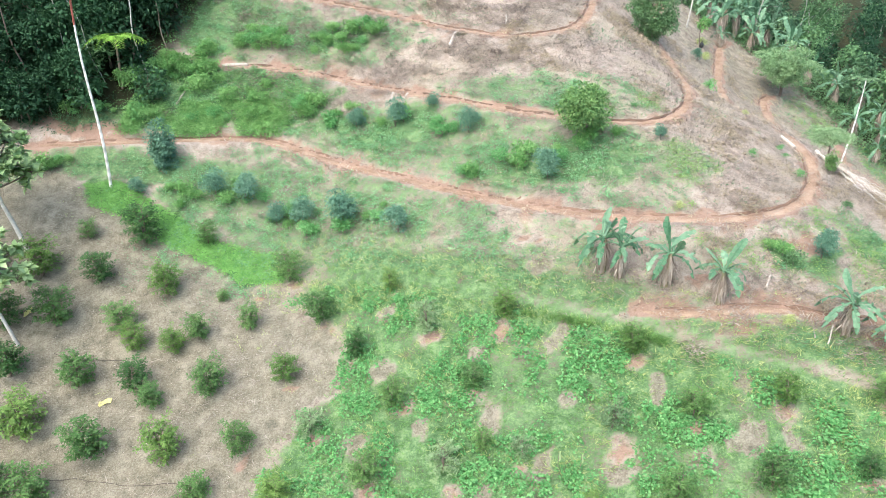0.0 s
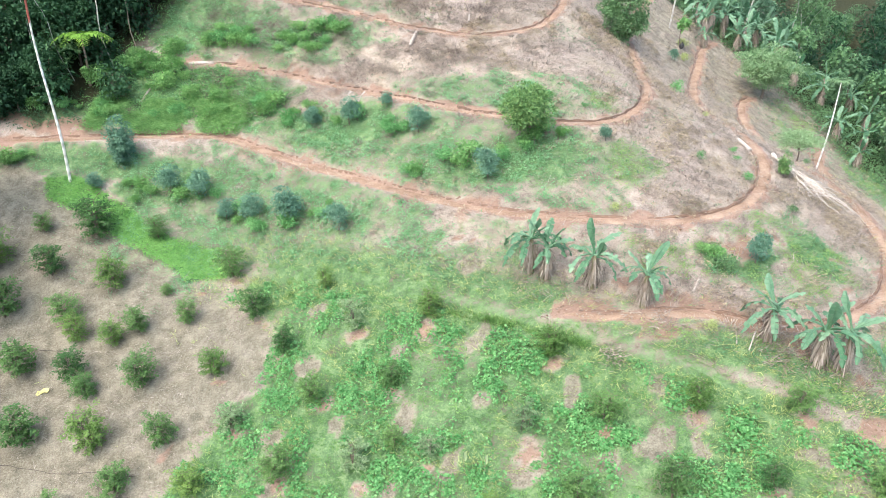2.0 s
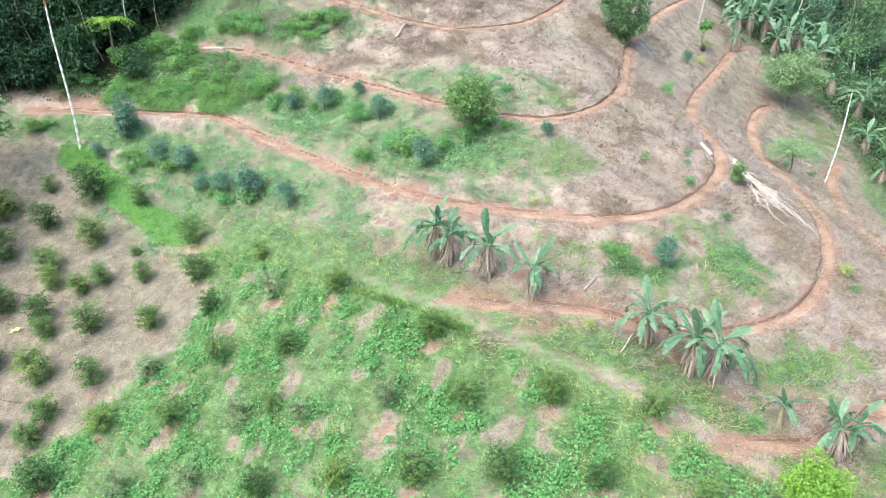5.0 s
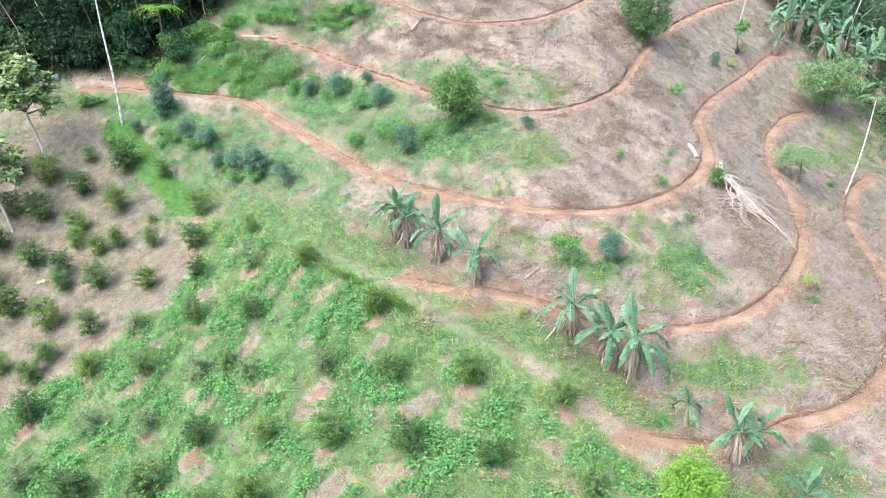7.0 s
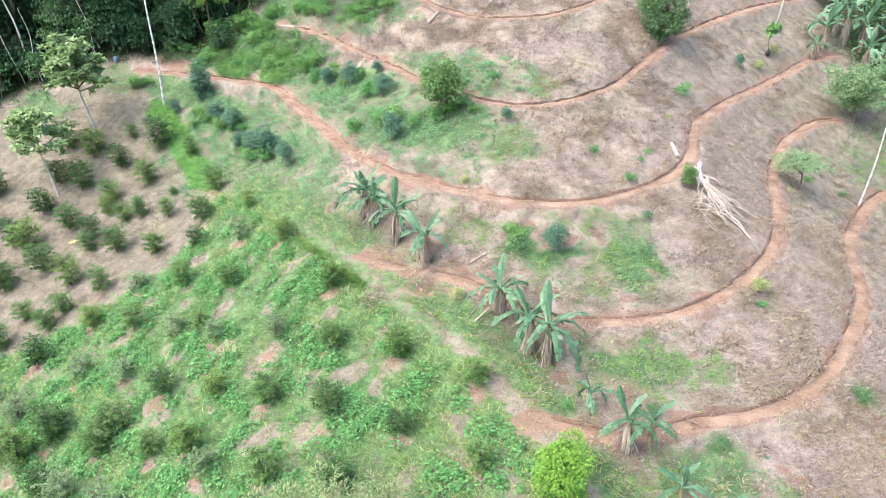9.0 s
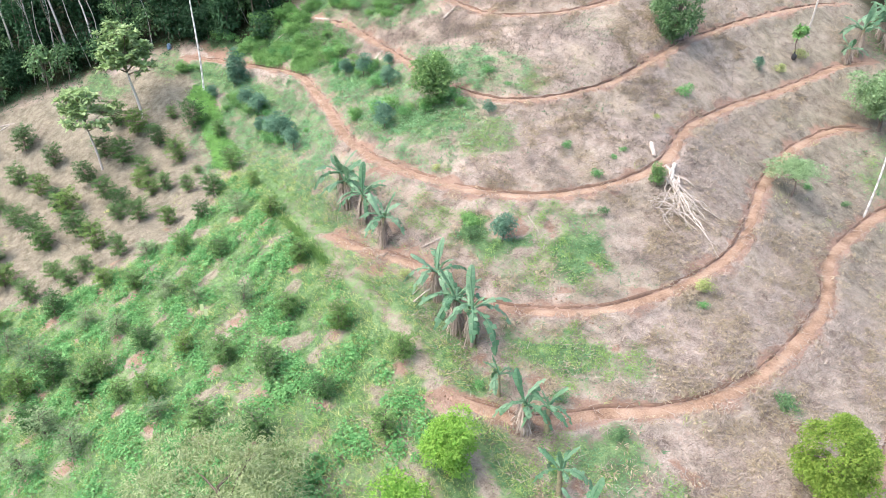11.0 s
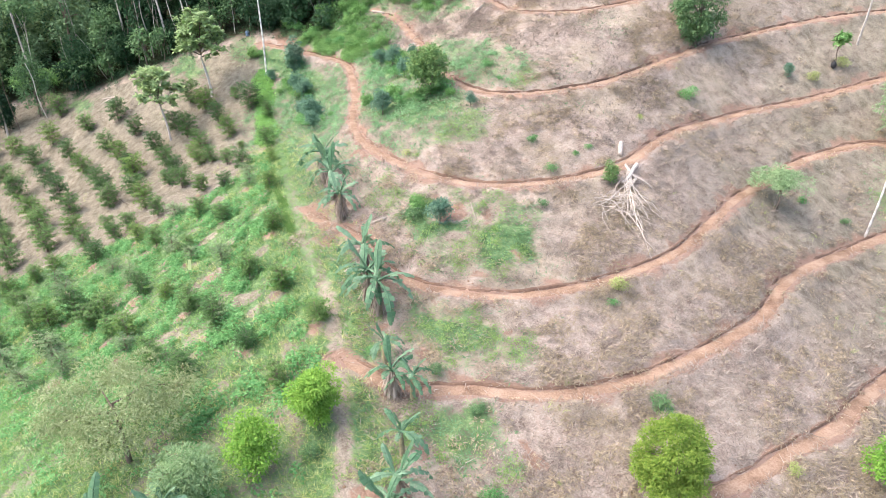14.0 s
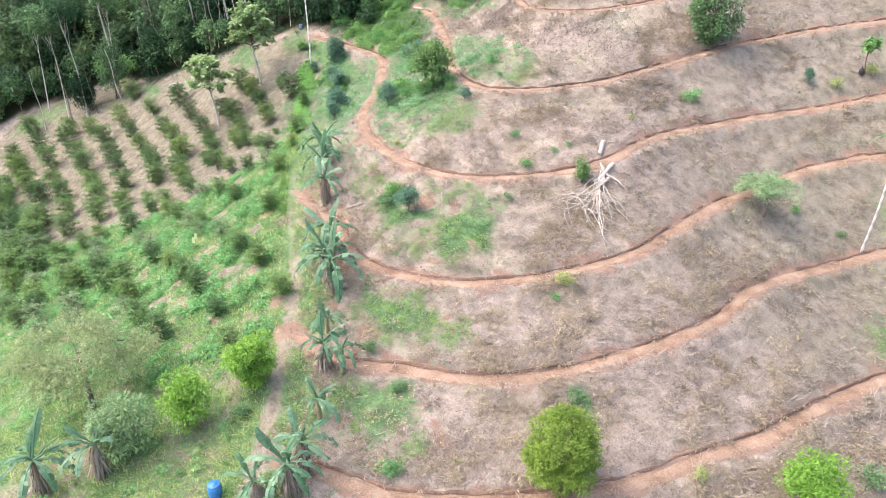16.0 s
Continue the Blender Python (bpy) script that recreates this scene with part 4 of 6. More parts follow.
def whorl_tree(seed, height, reach, lobes, whorls, leaf, trunk_r, lean, leaf_mat):
    """A slender trunk that forks high up; each twig ends in a whorl of large leaves, in uneven tiers."""
    rng = np.random.default_rng(seed)
    zf = height * 0.5
    zs = np.linspace(-0.3, zf, 8)
    tr = np.column_stack([lean * zs + 0.1 * np.sin(zs * 0.9 + seed), 0.3 * lean * zs + 0.08 * np.sin(zs * 1.3), zs])
    trunk = mesh_of("trunk", *tube(tr, trunk_r * (1 - 0.35 * np.linspace(0, 1, 8)), 8), M_PALEBARK, True)
    wood, P, D, U = [], [], [], []
    for k in range(lobes):
        a, f = k * 2.4 + rng.random() * 0.6, (k + 0.5) / lobes
        out = reach * (0.75 - 0.5 * f + 0.25 * rng.random())
        c = tr[-1] + np.array([math.cos(a) * out + lean * (height - zf) * f, math.sin(a) * out, (height - zf) * (0.1 + 0.8 * f)])
        s0 = tr[-1] + np.array([0, 0, (height - zf) * 0.35 * f])
        wood.append(tube([s0 - [0, 0, 0.2], (s0 + c) / 2 + [0, 0, -0.12], c], [trunk_r * 0.5, trunk_r * 0.36, trunk_r * 0.18], 5))
        for w in range(whorls):
            g, d = rng.random() * 6.28, math.sqrt(rng.random()) * reach * 0.46
            q = c + np.array([math.cos(g) * d, math.sin(g) * d, 0.22 * rng.normal() + 0.25 - 0.25 * d])
            wood.append(tube([c, (c + q) / 2, q], [trunk_r * 0.2, trunk_r * 0.15, trunk_r * 0.1], 4))
            n = 15
            b = np.arange(n) * 2.4 + rng.random() * 6
            el = np.linspace(0.9, -0.5, n)
            P.append(np.tile(q, (n, 1)) + rng.normal(size=(n, 3)) * 0.03)
            D.append(np.column_stack([np.cos(b) * np.cos(el), np.sin(b) * np.cos(el), np.sin(el)]) + rng.normal(size=(n, 3)) * 0.2)
            U.append(np.tile([0, 0, 1.0], (n, 1)) + rng.normal(size=(n, 3)) * 0.2)
    wood.append(tube([tr[-1] - [0, 0, 0.1], tr[-1] + [lean * 0.3, 0, (height - zf) * 0.5]], [trunk_r * 0.66, trunk_r * 0.3], 6))
    P, D, U = map(np.concatenate, (P, D, U))
    L = leaf * (0.7 + 0.6 * rng.random(len(P)))
    return trunk, mesh_of("limbs", *join(wood), M_BARK, True), mesh_of("crown", *kites(P, D, U, L, L * 0.6), leaf_mat)


def plant_tree(name, meshes, x, y, label, category, turn=0.0, group="", scale=1.0):
    e = thing(name, pose(x, y, at(x, y), 0, 0, turn) @ Matrix.Scale(scale, 4), label, category, group)
    part("trunk", meshes[0], e)
    part("crown", meshes[1], e)
    return e


def scatter(rng, n, box, keep):
    """Points of the plan in a box, kept with the chance that keep gives."""
    x, y = rng.uniform(box[0], box[1], n), rng.uniform(box[2], box[3], n)
    z, edge = land(x, y)
    rim = np.minimum(np.minimum(x - box[0], box[1] - x), np.minimum(y - box[2], box[3] - y)) + 1.5 * wobble(x, y, 2.0, 51)
    fade = smooth(rim, 0.0, 5.0) if box[1] - box[0] > 30 else 1.0
    ok = rng.random(n) < keep(x, y, edge) * fade
    return x[ok], y[ok], z[ok]


def tufts(rng, x, y, z, blades, length, width, spread_r, tilt, lift=0.0, blade=False):
    """Blades or leaves in tufts, as one set of kites."""
    n = len(x) * blades
    i = np.repeat(np.arange(len(x)), blades)
    size = np.repeat(0.6 + 0.8 * rng.random(len(x)), blades)
    a = rng.random(n) * 6.283
    r = spread_r * np.sqrt(rng.random(n)) * size
    p = np.column_stack([x[i] + r * np.cos(a), y[i] + r * np.sin(a), z[i] - 0.02 + lift * rng.random(n) * size])
    b = a + rng.normal(size=n) * 0.9
    inc = tilt + 0.3 * rng.normal(size=n)
    d = np.column_stack([np.cos(b) * np.cos(inc), np.sin(b) * np.cos(inc), np.abs(np.sin(inc))])
    up = np.column_stack([-np.cos(b) * np.sin(inc), -np.sin(b) * np.sin(inc), np.cos(inc)]) + rng.normal(size=(n, 3)) * 0.25
    L = length * size * (0.6 + 0.8 * rng.random(n))
    W = width * (0.7 + 0.6 * rng.random(n)) * np.sqrt(size)
    if not blade:
        return kites(p, d, up, L, W)
    side = unit(np.cross(d, up)) * W[:, None] / 2
    V = np.stack([p - side, p + side, p + d * L[:, None]], 1)
    return V.reshape(-1, 3), np.arange(n * 3).reshape(n, 3)

# ---- trees and shrubs that stand alone ----
LIME = bough_tree(11, 2.85, 1.2, 1.42, 0.05, 0.09, 34, 260, 0.105, M_BRIGHT, M_BARK)
plant_tree("lime_tree", LIME, 21.8, 19.1, "small dense tree with bright lime-green leaves beside the lane", "tree")
OLIVE = bough_tree(12, 3.45, 1.42, 1.62, 0.1, 0.12, 90, 230, 0.09, M_ROUND, M_BARK, roundness=0.8)
plant_tree("round_tree", OLIVE, 32.4, 26.5, "rounded dense tree with yellow-green leaves on the dry slope", "tree")
YSHRUB = bough_tree(13, 2.8, 1.35, 1.35, 0.05, 0.08, 22, 190, 0.12, M_BRIGHT, M_BARK, roundness=0.05)
plant_tree("yellow_green_tree", YSHRUB, 21.8, 16.3, "loose yellow-green young tree among weeds", "tree")
SPREAD = bough_tree(14, 3.9, 3.6, 1.2, 1.1, 0.13, 60, 240, 0.16, M_PALE, M_BARK, flat=0.34, roundness=0.35, limbs=5, slim=0.26)
plant_tree("spreading_tree", SPREAD, 17.1, 13.3, "wide spreading tree with pale olive foliage", "tree")
PALESH = bough_tree(15, 2.9, 1.75, 1.45, 0.05, 0.1, 40, 160, 0.14, M_GREYGREEN, M_BARK, roundness=0.15, slim=0.32)
plant_tree("pale_shrub", PALESH, 21.4, 14.0, "grey-green bushy shrub beside the banana plants", "shrub")
BRSH = bough_tree(16, 2.2, 1.5, 1.0, 0.3, 0.06, 40, 120, 0.115, M_BRIGHT, M_BARK, roundness=0.2)
plant_tree("bright_shrub", BRSH, 36.8, 34.3, "bright green leafy shrub below the footpath", "shrub")
DARKT = bough_tree(17, 4.8, 1.95, 2.4, 0.1, 0.16, 120, 90, 0.17, M_MID, M_BARK, roundness=0.6)
plant_tree("dense_tree", DARKT, 15.0, 52.8, "dense dark green tree beside the upper footpath", "tree")
MIDT = bough_tree(18, 3.3, 1.6, 1.5, 0.2, 0.1, 60, 110, 0.16, M_BUSHY, M_BARK, roundness=0.1)
plant_tree("bushy_tree", MIDT, 7.3, 36.4, "bushy green tree amid weeds on the slope", "tree")
RPALE = bough_tree(19, 2.3, 2.0, 0.62, 0.95, 0.07, 60, 95, 0.10, M_FEATHER, M_BARK, flat=0.4, roundness=0.1)
plant_tree("umbrella_shrub", RPALE, 25.6, 45.6, "flat-topped pale green shrub over the footpath", "shrub")
RTREE = bough_tree(20, 4.2, 2.9, 1.7, 0.5, 0.14, 90, 130, 0.16, M_FEATHER, M_BARK, flat=0.45, roundness=0.15)
plant_tree("grey_green_tree", RTREE, 27.6, 58.2, "broad grey-green tree at the woodland edge", "tree")
for px, py, spec, lab in [(-22.4, 34.4, (21, 7.4, 2.05, 15, 15, 0.40, 0.13, -0.12), "slender tree with large pale leaf whorls on dark forked limbs"),
                          (-20.9, 29.5, (22, 6.4, 1.75, 11, 11, 0.40, 0.10, -0.16), "thin pale-trunked tree with a loose crown of big leaves")]:
    TR, LI, CR = whorl_tree(*spec, M_WHORL)
    e = thing("broadleaf_tree", pose(px, py, at(px, py)), lab, "tree")
    part("trunk", TR, e, "pale smooth trunk")
    part("limbs", LI, e, "dark forked limbs")
    part("crown", CR, e)

POLE = frond_palm(31, 11.0, (0.0, 0.0), 13, 1.6, 0.09, M_GREYGREEN, M_BANDED)
tall_palm = plant_tree("thin_palm", POLE, -19.1, 38.5, "tall thin white-banded palm at the field corner", "palm")
SHAFT = [(0.1 * math.sin(z * 0.6), 0.0, z) for z in (9.1, 9.75, 10.4, 11.0)]
part("crownshaft", mesh_of("crownshaft", *tube(SHAFT, [0.056, 0.064, 0.06, 0.05], 8), M_SHAFT, True), tall_palm, "red-brown sheath under the fronds")
POLE2 = frond_palm(32, 6.3, (0.06, 0.0), 7, 1.1, 0.068, M_HAZE, M_BANDED)
plant_tree("thin_palm", POLE2, 29.0, 49.6, "short palm with a thin leaning white trunk", "palm")
for k, (px, py, h, ln) in enumerate([(-48.5, 18.7, 13, -0.08), (-45.5, 20.5, 14, -0.10), (-50.3, 25.2, 15, -0.14), (-43.4, 35.5, 14, -0.05), (-40.8, 36.5, 15, -0.06), (-36.5, 36.0, 14, -0.05), (-53, 17, 13, 0.1), (-47.5, 30, 14, -0.12), (-33, 40, 15, 0.05), (-38.5, 34.2, 12, -0.16), (-34.5, 37.5, 12, -0.2), (-42, 33.2, 13, 0.08), (-46.5, 24.5, 13, 0.12)]):
    T = bough_tree(40 + k, h, 2.2, 1.9, h * 0.62, 0.07 + 0.035 * (k % 3), 36, 44, 0.30, M_FOREST if k % 3 else M_MID, M_PALEBARK, lean=ln, roundness=0.5)
    plant_tree("pale_trunk_tree", T, px, py, "tall forest-edge tree with a bare pale trunk", "tree")

FERN = frond_palm(33, 3.2, (0.02, -0.05), 11, 1.7, 0.10, M_BRIGHT, M_BARK)
plant_tree("tree_fern", FERN, -20.4, 45.4, "bright green tree fern at the forest edge", "tree fern")

# blue-green shrubs between field and middle path
CONE = bough_tree(23, 3.0, 0.98, 1.5, 0.15, 0.06, 60, 84, 0.14, M_DARK, M_BARK, roundness=0.3)
plant_tree("conical_shrub", CONE, -16.4, 40.0, "dense conical blue-green young tree below the footpath", "shrub")
SHRUBS = [bough_tree(24 + s, 2.1, 1.1, 1.0, 0.12, 0.05, 13, 190, 0.12, M_DARK, M_BARK, roundness=0.05) for s in range(3)]
for k, (px, py, sc) in enumerate([(-13.1, 38.3, 0.9), (-11.2, 37.7, 0.95), (-7.7, 36.1, 0.85), (-5.3, 35.2, 1.1), (-2.4, 33.6, 0.8), (-5.2, 41.5, 0.7), (-2.8, 40.9, 0.85),
                                  (1.5, 38.9, 0.75), (5.3, 34.3, 0.85), (-0.6, 41.3, 0.5), (17.2, 29.0, 0.75), (-9.2, 36.3, 0.7), (11.4, 36.2, 0.45), (19.8, 56.6, 0.5), (-17.5, 38.2, 0.6)]):
    plant_tree("leafy_shrub", SHRUBS[k % 3], px, py, "rounded blue-green shrub in the weeds", "shrub", k * 77, "shrubs on the slope", sc)
SPRIGS = [bough_tree(28 + s, 1.15, 0.95, 0.55, 0.08, 0.03, 13, 34, 0.15, (M_MID, M_WEED, M_YGRASS)[s], M_BARK, roundness=0.1) for s in range(3)]
SPROUTS_A = [(30.1, 29.2, 0.6, 0), (23.5, 23.7, 0.45, 0), (25.9, 23.6, 0.35, 0), (28.7, 21.8, 0.6, 1), (25.6, 32.2, 0.6, 2), (25.9, 31.5, 0.35, 1), (18.0, 48.1, 0.8, 1)]
SPROUTS_B = [(20.9, 57.8, 0.6, 2), (18.4, 42.7, 0.3, 2), (18.6, 35.2, 0.45, 1), (18.6, 37.1, 0.3, 1), (18.7, 38.0, 0.3, 1), (15.8, 28.6, 0.7, 0), (28.0, 49.2, 0.4, 0), (34.6, 31.2, 0.4, 2), (37.4, 37.6, 0.8, 0), (20.2, 33.0, 0.4, 0), (26.0, 23.8, 0.3, 0), (16.4, 36.2, 0.4, 1), (11.3, 31.6, 0.35, 2), (8.6, 40.0, 0.5, 1), (21.4, 60.6, 0.7, 2), (20.6, 22.5, 0.4, 1), (22.9, 18.2, 0.5, 0), (14.4, 25.4, 0.45, 2), (26.0, 47.9, 0.4, 1), (10.6, 39.2, 0.3, 1), (29.8, 24.0, 0.16, 2)]
for k, (px, py, sc, v) in enumerate(SPROUTS_A + SPROUTS_B):
    plant_tree("weed_sprig", SPRIGS[v], px, py, ("small mid-green leafy sprout", "small blue-green leafy sprout", "small yellow-green leafy sprout")[v] + " on the dry slope", "sprout", k * 61, "sprouts on the slope", sc)
YOUNG = bough_tree(36, 1.5, 0.5, 0.75, 0.05, 0.04, 16, 80, 0.10, M_BUSHY, M_BARK, roundness=0.2)
plant_tree("young_shrub", YOUNG, 21.15, 36.9, "narrow dark green young shrub beside the felled tree", "shrub")
SAPLING = bough_tree(34, 2.5, 0.55, 0.7, 0.9, 0.05, 9, 16, 0.34, M_VINE, M_BARK, roundness=0.1)
plant_tree("sapling", SAPLING, 21.2, 60.2, "thin green sapling with a dark stem above the path", "sapling")
BAG_FORM = [(0.02, 0.0), (0.1, 0.05), (0.17, 0.16), (0.19, 0.28), (0.15, 0.4), (0.07, 0.48), (0.03, 0.56), (0.045, 0.6)]
BAG = tube([(0.015 * math.sin(h * 30), 0.015 * math.cos(h * 25), h) for r, h in BAG_FORM], [r for r, h in BAG_FORM], 10)
bag = new("plastic_bag", mesh_of("plastic_bag", *BAG, M_BLACK, True))
bag.matrix_basis = pose(21.15, 59.9, at(21.15, 59.9) + 0.02, 6, -5, 40)
tagged(bag, "tied black plastic bag at the foot of the sapling", "bag")
for k, (px, py, h, ln) in enumerate([(27.2, 72.4, 11, 0.03), (29.6, 70.0, 10, -0.04), (33.4, 70.4, 9, 0.05)]):
    T = bough_tree(60 + k, h, 1.8, 1.6, h * 0.66, 0.075, 26, 60, 0.22, M_MID, M_PALEBARK, lean=ln, roundness=0.5)
    plant_tree("pale_trunk_tree", T, px, py, "slender pale-trunked tree above the banana grove", "tree")
POLE3 = frond_palm(35, 8.0, (0.06, 0.02), 7, 1.2, 0.08, M_MID, M_PALEBARK)
plant_tree("thin_palm", POLE3, 20.9, 63.5, "thin pale bare trunk above the middle footpath", "palm")

# ---- coffee bushes ----

BUSHES = [coffee_bush(50 + s, 1.0, 1.85, 72, 0.155, M_NEWLEAF if s == 2 else M_COFFEE, 0.12) for s in range(4)] + [coffee_bush(60 + s, 1.0, 1.6, 54, 0.15, M_COFFEE_PALE, 0.3) for s in range(3)]


def coffee_rows():
    """The bushes placed singly, with the gaps in the far rows closed."""
    out = list(COFFEE)
    far = sorted([b for b in COFFEE if b[0] < -17 and b[1] < 33], key=lambda b: (round((b[1] - 10.2) / 2.6), b[0]))
    for a, b in zip(far, far[1:]):
        if abs(a[1] - b[1]) < 1.3 and 2.2 < b[0] - a[0] < 6.5:
            n = 2 if b[0] - a[0] > 4.6 else 1
            for q in range(1, n + 1):
                if (len(out) * 37) % 10 < 1:
                    continue
                f = q / (n + 1)
                out.append((a[0] + (b[0] - a[0]) * f + 0.2 * math.sin(len(out) * 1.7), a[1] + (b[1] - a[1]) * f + 0.4 * math.sin(len(out) * 2.9), (0.42 + 0.12 * math.sin(len(out) * 4.1)) * (a[2] + b[2])))
    return out


def plant_coffee():
    first = {}
    for k, (x, y, r) in enumerate(coffee_rows()):
        sparse = y < 32 - 0.55 * (x + 8) and inside(np.array([x]), np.array([y]), FIELD)[0] < 0 and k % 5 < 2
        v = 4 + k % 3 if sparse else k % 4
        s = (1.06 if x < -15.5 else 0.86 if inside(np.array([x]), np.array([y]), FIELD)[0] > 0 else 0.8) * r * (1.1 if y < 18.5 else 1.0)
        m = pose(x, y, at(x, y) - 0.02, 0, 0, (k * 97) % 360) @ Matrix.Diagonal((s, s, s * (0.95 + 0.1 * (k % 3)), 1))
        if v not in first:
            lab = "thin grey-green coffee bush with bare twigs among weeds" if v > 3 else "dark green coffee bush with drooping leafy branches"
            e = thing("coffee_bush", Matrix.Identity(4), lab, "coffee bush", "coffee bushes of the plantation")
            part("stem", BUSHES[v][0], e)
            part("foliage", BUSHES[v][1], e)
            e.matrix_basis = m
            first[v] = e
        else:
            q = first[v]
            c = copy_thing(q, Matrix.Identity(4))
            c.matrix_basis = m


plant_coffee()

# ---- banana plants ----
for k, (px, py, h, n) in enumerate([(7.2, 28.7, 3.2, 8), (7.9, 28.3, 2.9, 7), (9.8, 27.6, 3.0, 8), (11.9, 26.8, 2.9, 8), (16.6, 25.0, 2.9, 8), (18.3, 24.1, 3.2, 8), (19.2, 24.0, 3.5, 8),
                                    (21.4, 22.7, 1.9, 7), (23.1, 21.8, 2.4, 6), (23.8, 22.3, 2.2, 7), (25.3, 20.6, 2.2, 7), (27.5, 18.5, 3.0, 8), (26.9, 19.3, 2.9, 6),
                                    (21.5, 11.0, 3.2, 9), (22.3, 13.0, 2.9, 6), (27.2, 17.4, 2.4, 6)]):
    banana(px, py, h, 100 + k, n + 3, skirt=h > 2.2)
for k, (px, py, h) in enumerate([(26.9, 68.0, 4.6), (28.8, 67.1, 4.4), (24.3, 64.9, 4.2), (33.0, 55.9, 4.0), (33.3, 60.3, 4.4), (35.0, 55.3, 4.2), (25.6, 67.6, 4.8), (24.0, 63.4, 2.6), (30.5, 64.5, 4.4),
                                 (31.5, 62.0, 4.0), (29.0, 70.5, 4.6), (36.5, 58.5, 4.2), (34.6, 63.0, 4.0), (37.5, 53.0, 3.8), (27.5, 65.5, 3.6), (33.5, 52.8, 3.2), (39, 60, 4), (32, 68, 4.4), (25.2, 70.2, 4.8), (26.6, 72.0, 5.0), (28.0, 73.5, 5.0), (30.2, 71.8, 4.8), (29.8, 67.6, 4.4), (31.4, 65.6, 4.2), (27.6, 70.0, 4.6), (24.9, 68.9, 4.4), (33.8, 70.5, 4.8), (32.6, 73.6, 5.0), (36.2, 61.2, 4), (37.8, 56.6, 3.8)]):
    banana(px, py, (0.86 if py > 63 else 0.74) * h, 200 + k, 9, label="tall banana plant in the grove at the woodland edge")

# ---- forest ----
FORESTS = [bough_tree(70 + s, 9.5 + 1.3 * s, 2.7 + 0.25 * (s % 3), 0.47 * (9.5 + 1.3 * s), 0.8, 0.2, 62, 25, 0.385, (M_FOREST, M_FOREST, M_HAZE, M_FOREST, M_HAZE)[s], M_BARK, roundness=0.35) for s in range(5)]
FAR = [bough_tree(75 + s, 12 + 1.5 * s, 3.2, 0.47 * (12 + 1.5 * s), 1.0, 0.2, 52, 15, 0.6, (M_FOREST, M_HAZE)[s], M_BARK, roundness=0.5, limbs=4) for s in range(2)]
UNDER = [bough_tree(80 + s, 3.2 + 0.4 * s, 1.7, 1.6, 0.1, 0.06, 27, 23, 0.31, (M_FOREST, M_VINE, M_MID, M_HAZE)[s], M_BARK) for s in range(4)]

# leaf green shifted bluer: distance haze is put into the colour
M_WOODS = leaf_material("hazy_woodland_leaves", (0.035, 0.10, 0.055), (0.25, 0.42, 0.25), 0.5, 0.25, 0.25, 1.0, 0.4)
WOODS = [bough_tree(170 + s, 6.6 + 1.1 * s, 2.2 + 0.3 * (s % 2), 0.40 * (6.6 + 1.1 * s), 1.4, 0.13, 44, 62, 0.22, (M_WOODS, M_MID, M_WOODS)[s], M_PALEBARK, roundness=0.25, flat=0.5) for s in range(3)]


def plant_forest():
    rng = np.random.default_rng(5)
    done, first, k = [], {}, 0
    for poly, box, n_try, deep in ((FOREST_L, (-82, -6, 2, 92), 6000, 20), (FOREST_R, (22, 82, 28, 118), 5000, 28)):
        xs, ys = rng.uniform(box[0], box[1], n_try), rng.uniform(box[2], box[3], n_try)
        dd = inside(xs, ys, poly)
        for x, y, d in zip(xs, ys, dd):
            if not 0.4 < d < deep or (poly is FOREST_R and d < 3):
                continue
            under = d < 3.2 or (x > 20 and d < 9 and k % 2)
            back = d > (7 if x < 20 else 12)
            gap = 1.8 if under else 4.4 if back else 3.3
            if any((x - a) ** 2 + (y - b) ** 2 < gap * gap for a, b in done):
                continue
            done.append((x, y))
            v = ("u", k % 3) if under else ("f", k % 2) if back else ("t", k % 5)
            # lighter kinds give way to dark leaves here, standing in for deep forest shade
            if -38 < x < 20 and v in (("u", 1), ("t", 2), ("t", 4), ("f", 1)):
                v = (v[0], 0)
            if x < -46 and v[0] == "t" and k % 4:
                v = ("t", 2 if k % 2 else 4)
            if under and -25 < x < 20:
                v = ("u", 2 * (k % 2))
            if x > 20:
                if not under and x < 33.5 and y < 75:
                    continue
                v = {"u": ("u", 3 if k % 3 else 2), "t": ("w", k % 3), "f": ("f", 0)}[v[0]]
            s = 0.8 + 0.45 * rng.random()
            if x > 20 and not under:
                s *= 0.95 if v[0] == "w" else 0.68
            m = pose(x, y, at(x, y) - 0.1, 0, 0, rng.random() * 360) @ Matrix.Scale(s, 4)
            if v not in first:
                me = (WOODS if v[0] == "w" else UNDER if under else FAR if back else FORESTS)[v[1]]
                first[v] = plant_tree("understory_shrub" if under else "forest_tree", me, x, y,
                                      "dense dark shrub at the foot of the forest" if under else "dark green forest tree with a dense leafy crown",
                                      "shrub" if under else "tree", 0, "forest edge")
                first[v].matrix_basis = m
            else:
                c = copy_thing(first[v], Matrix.Identity(4))
                c.matrix_basis = m
            k += 1


plant_forest()

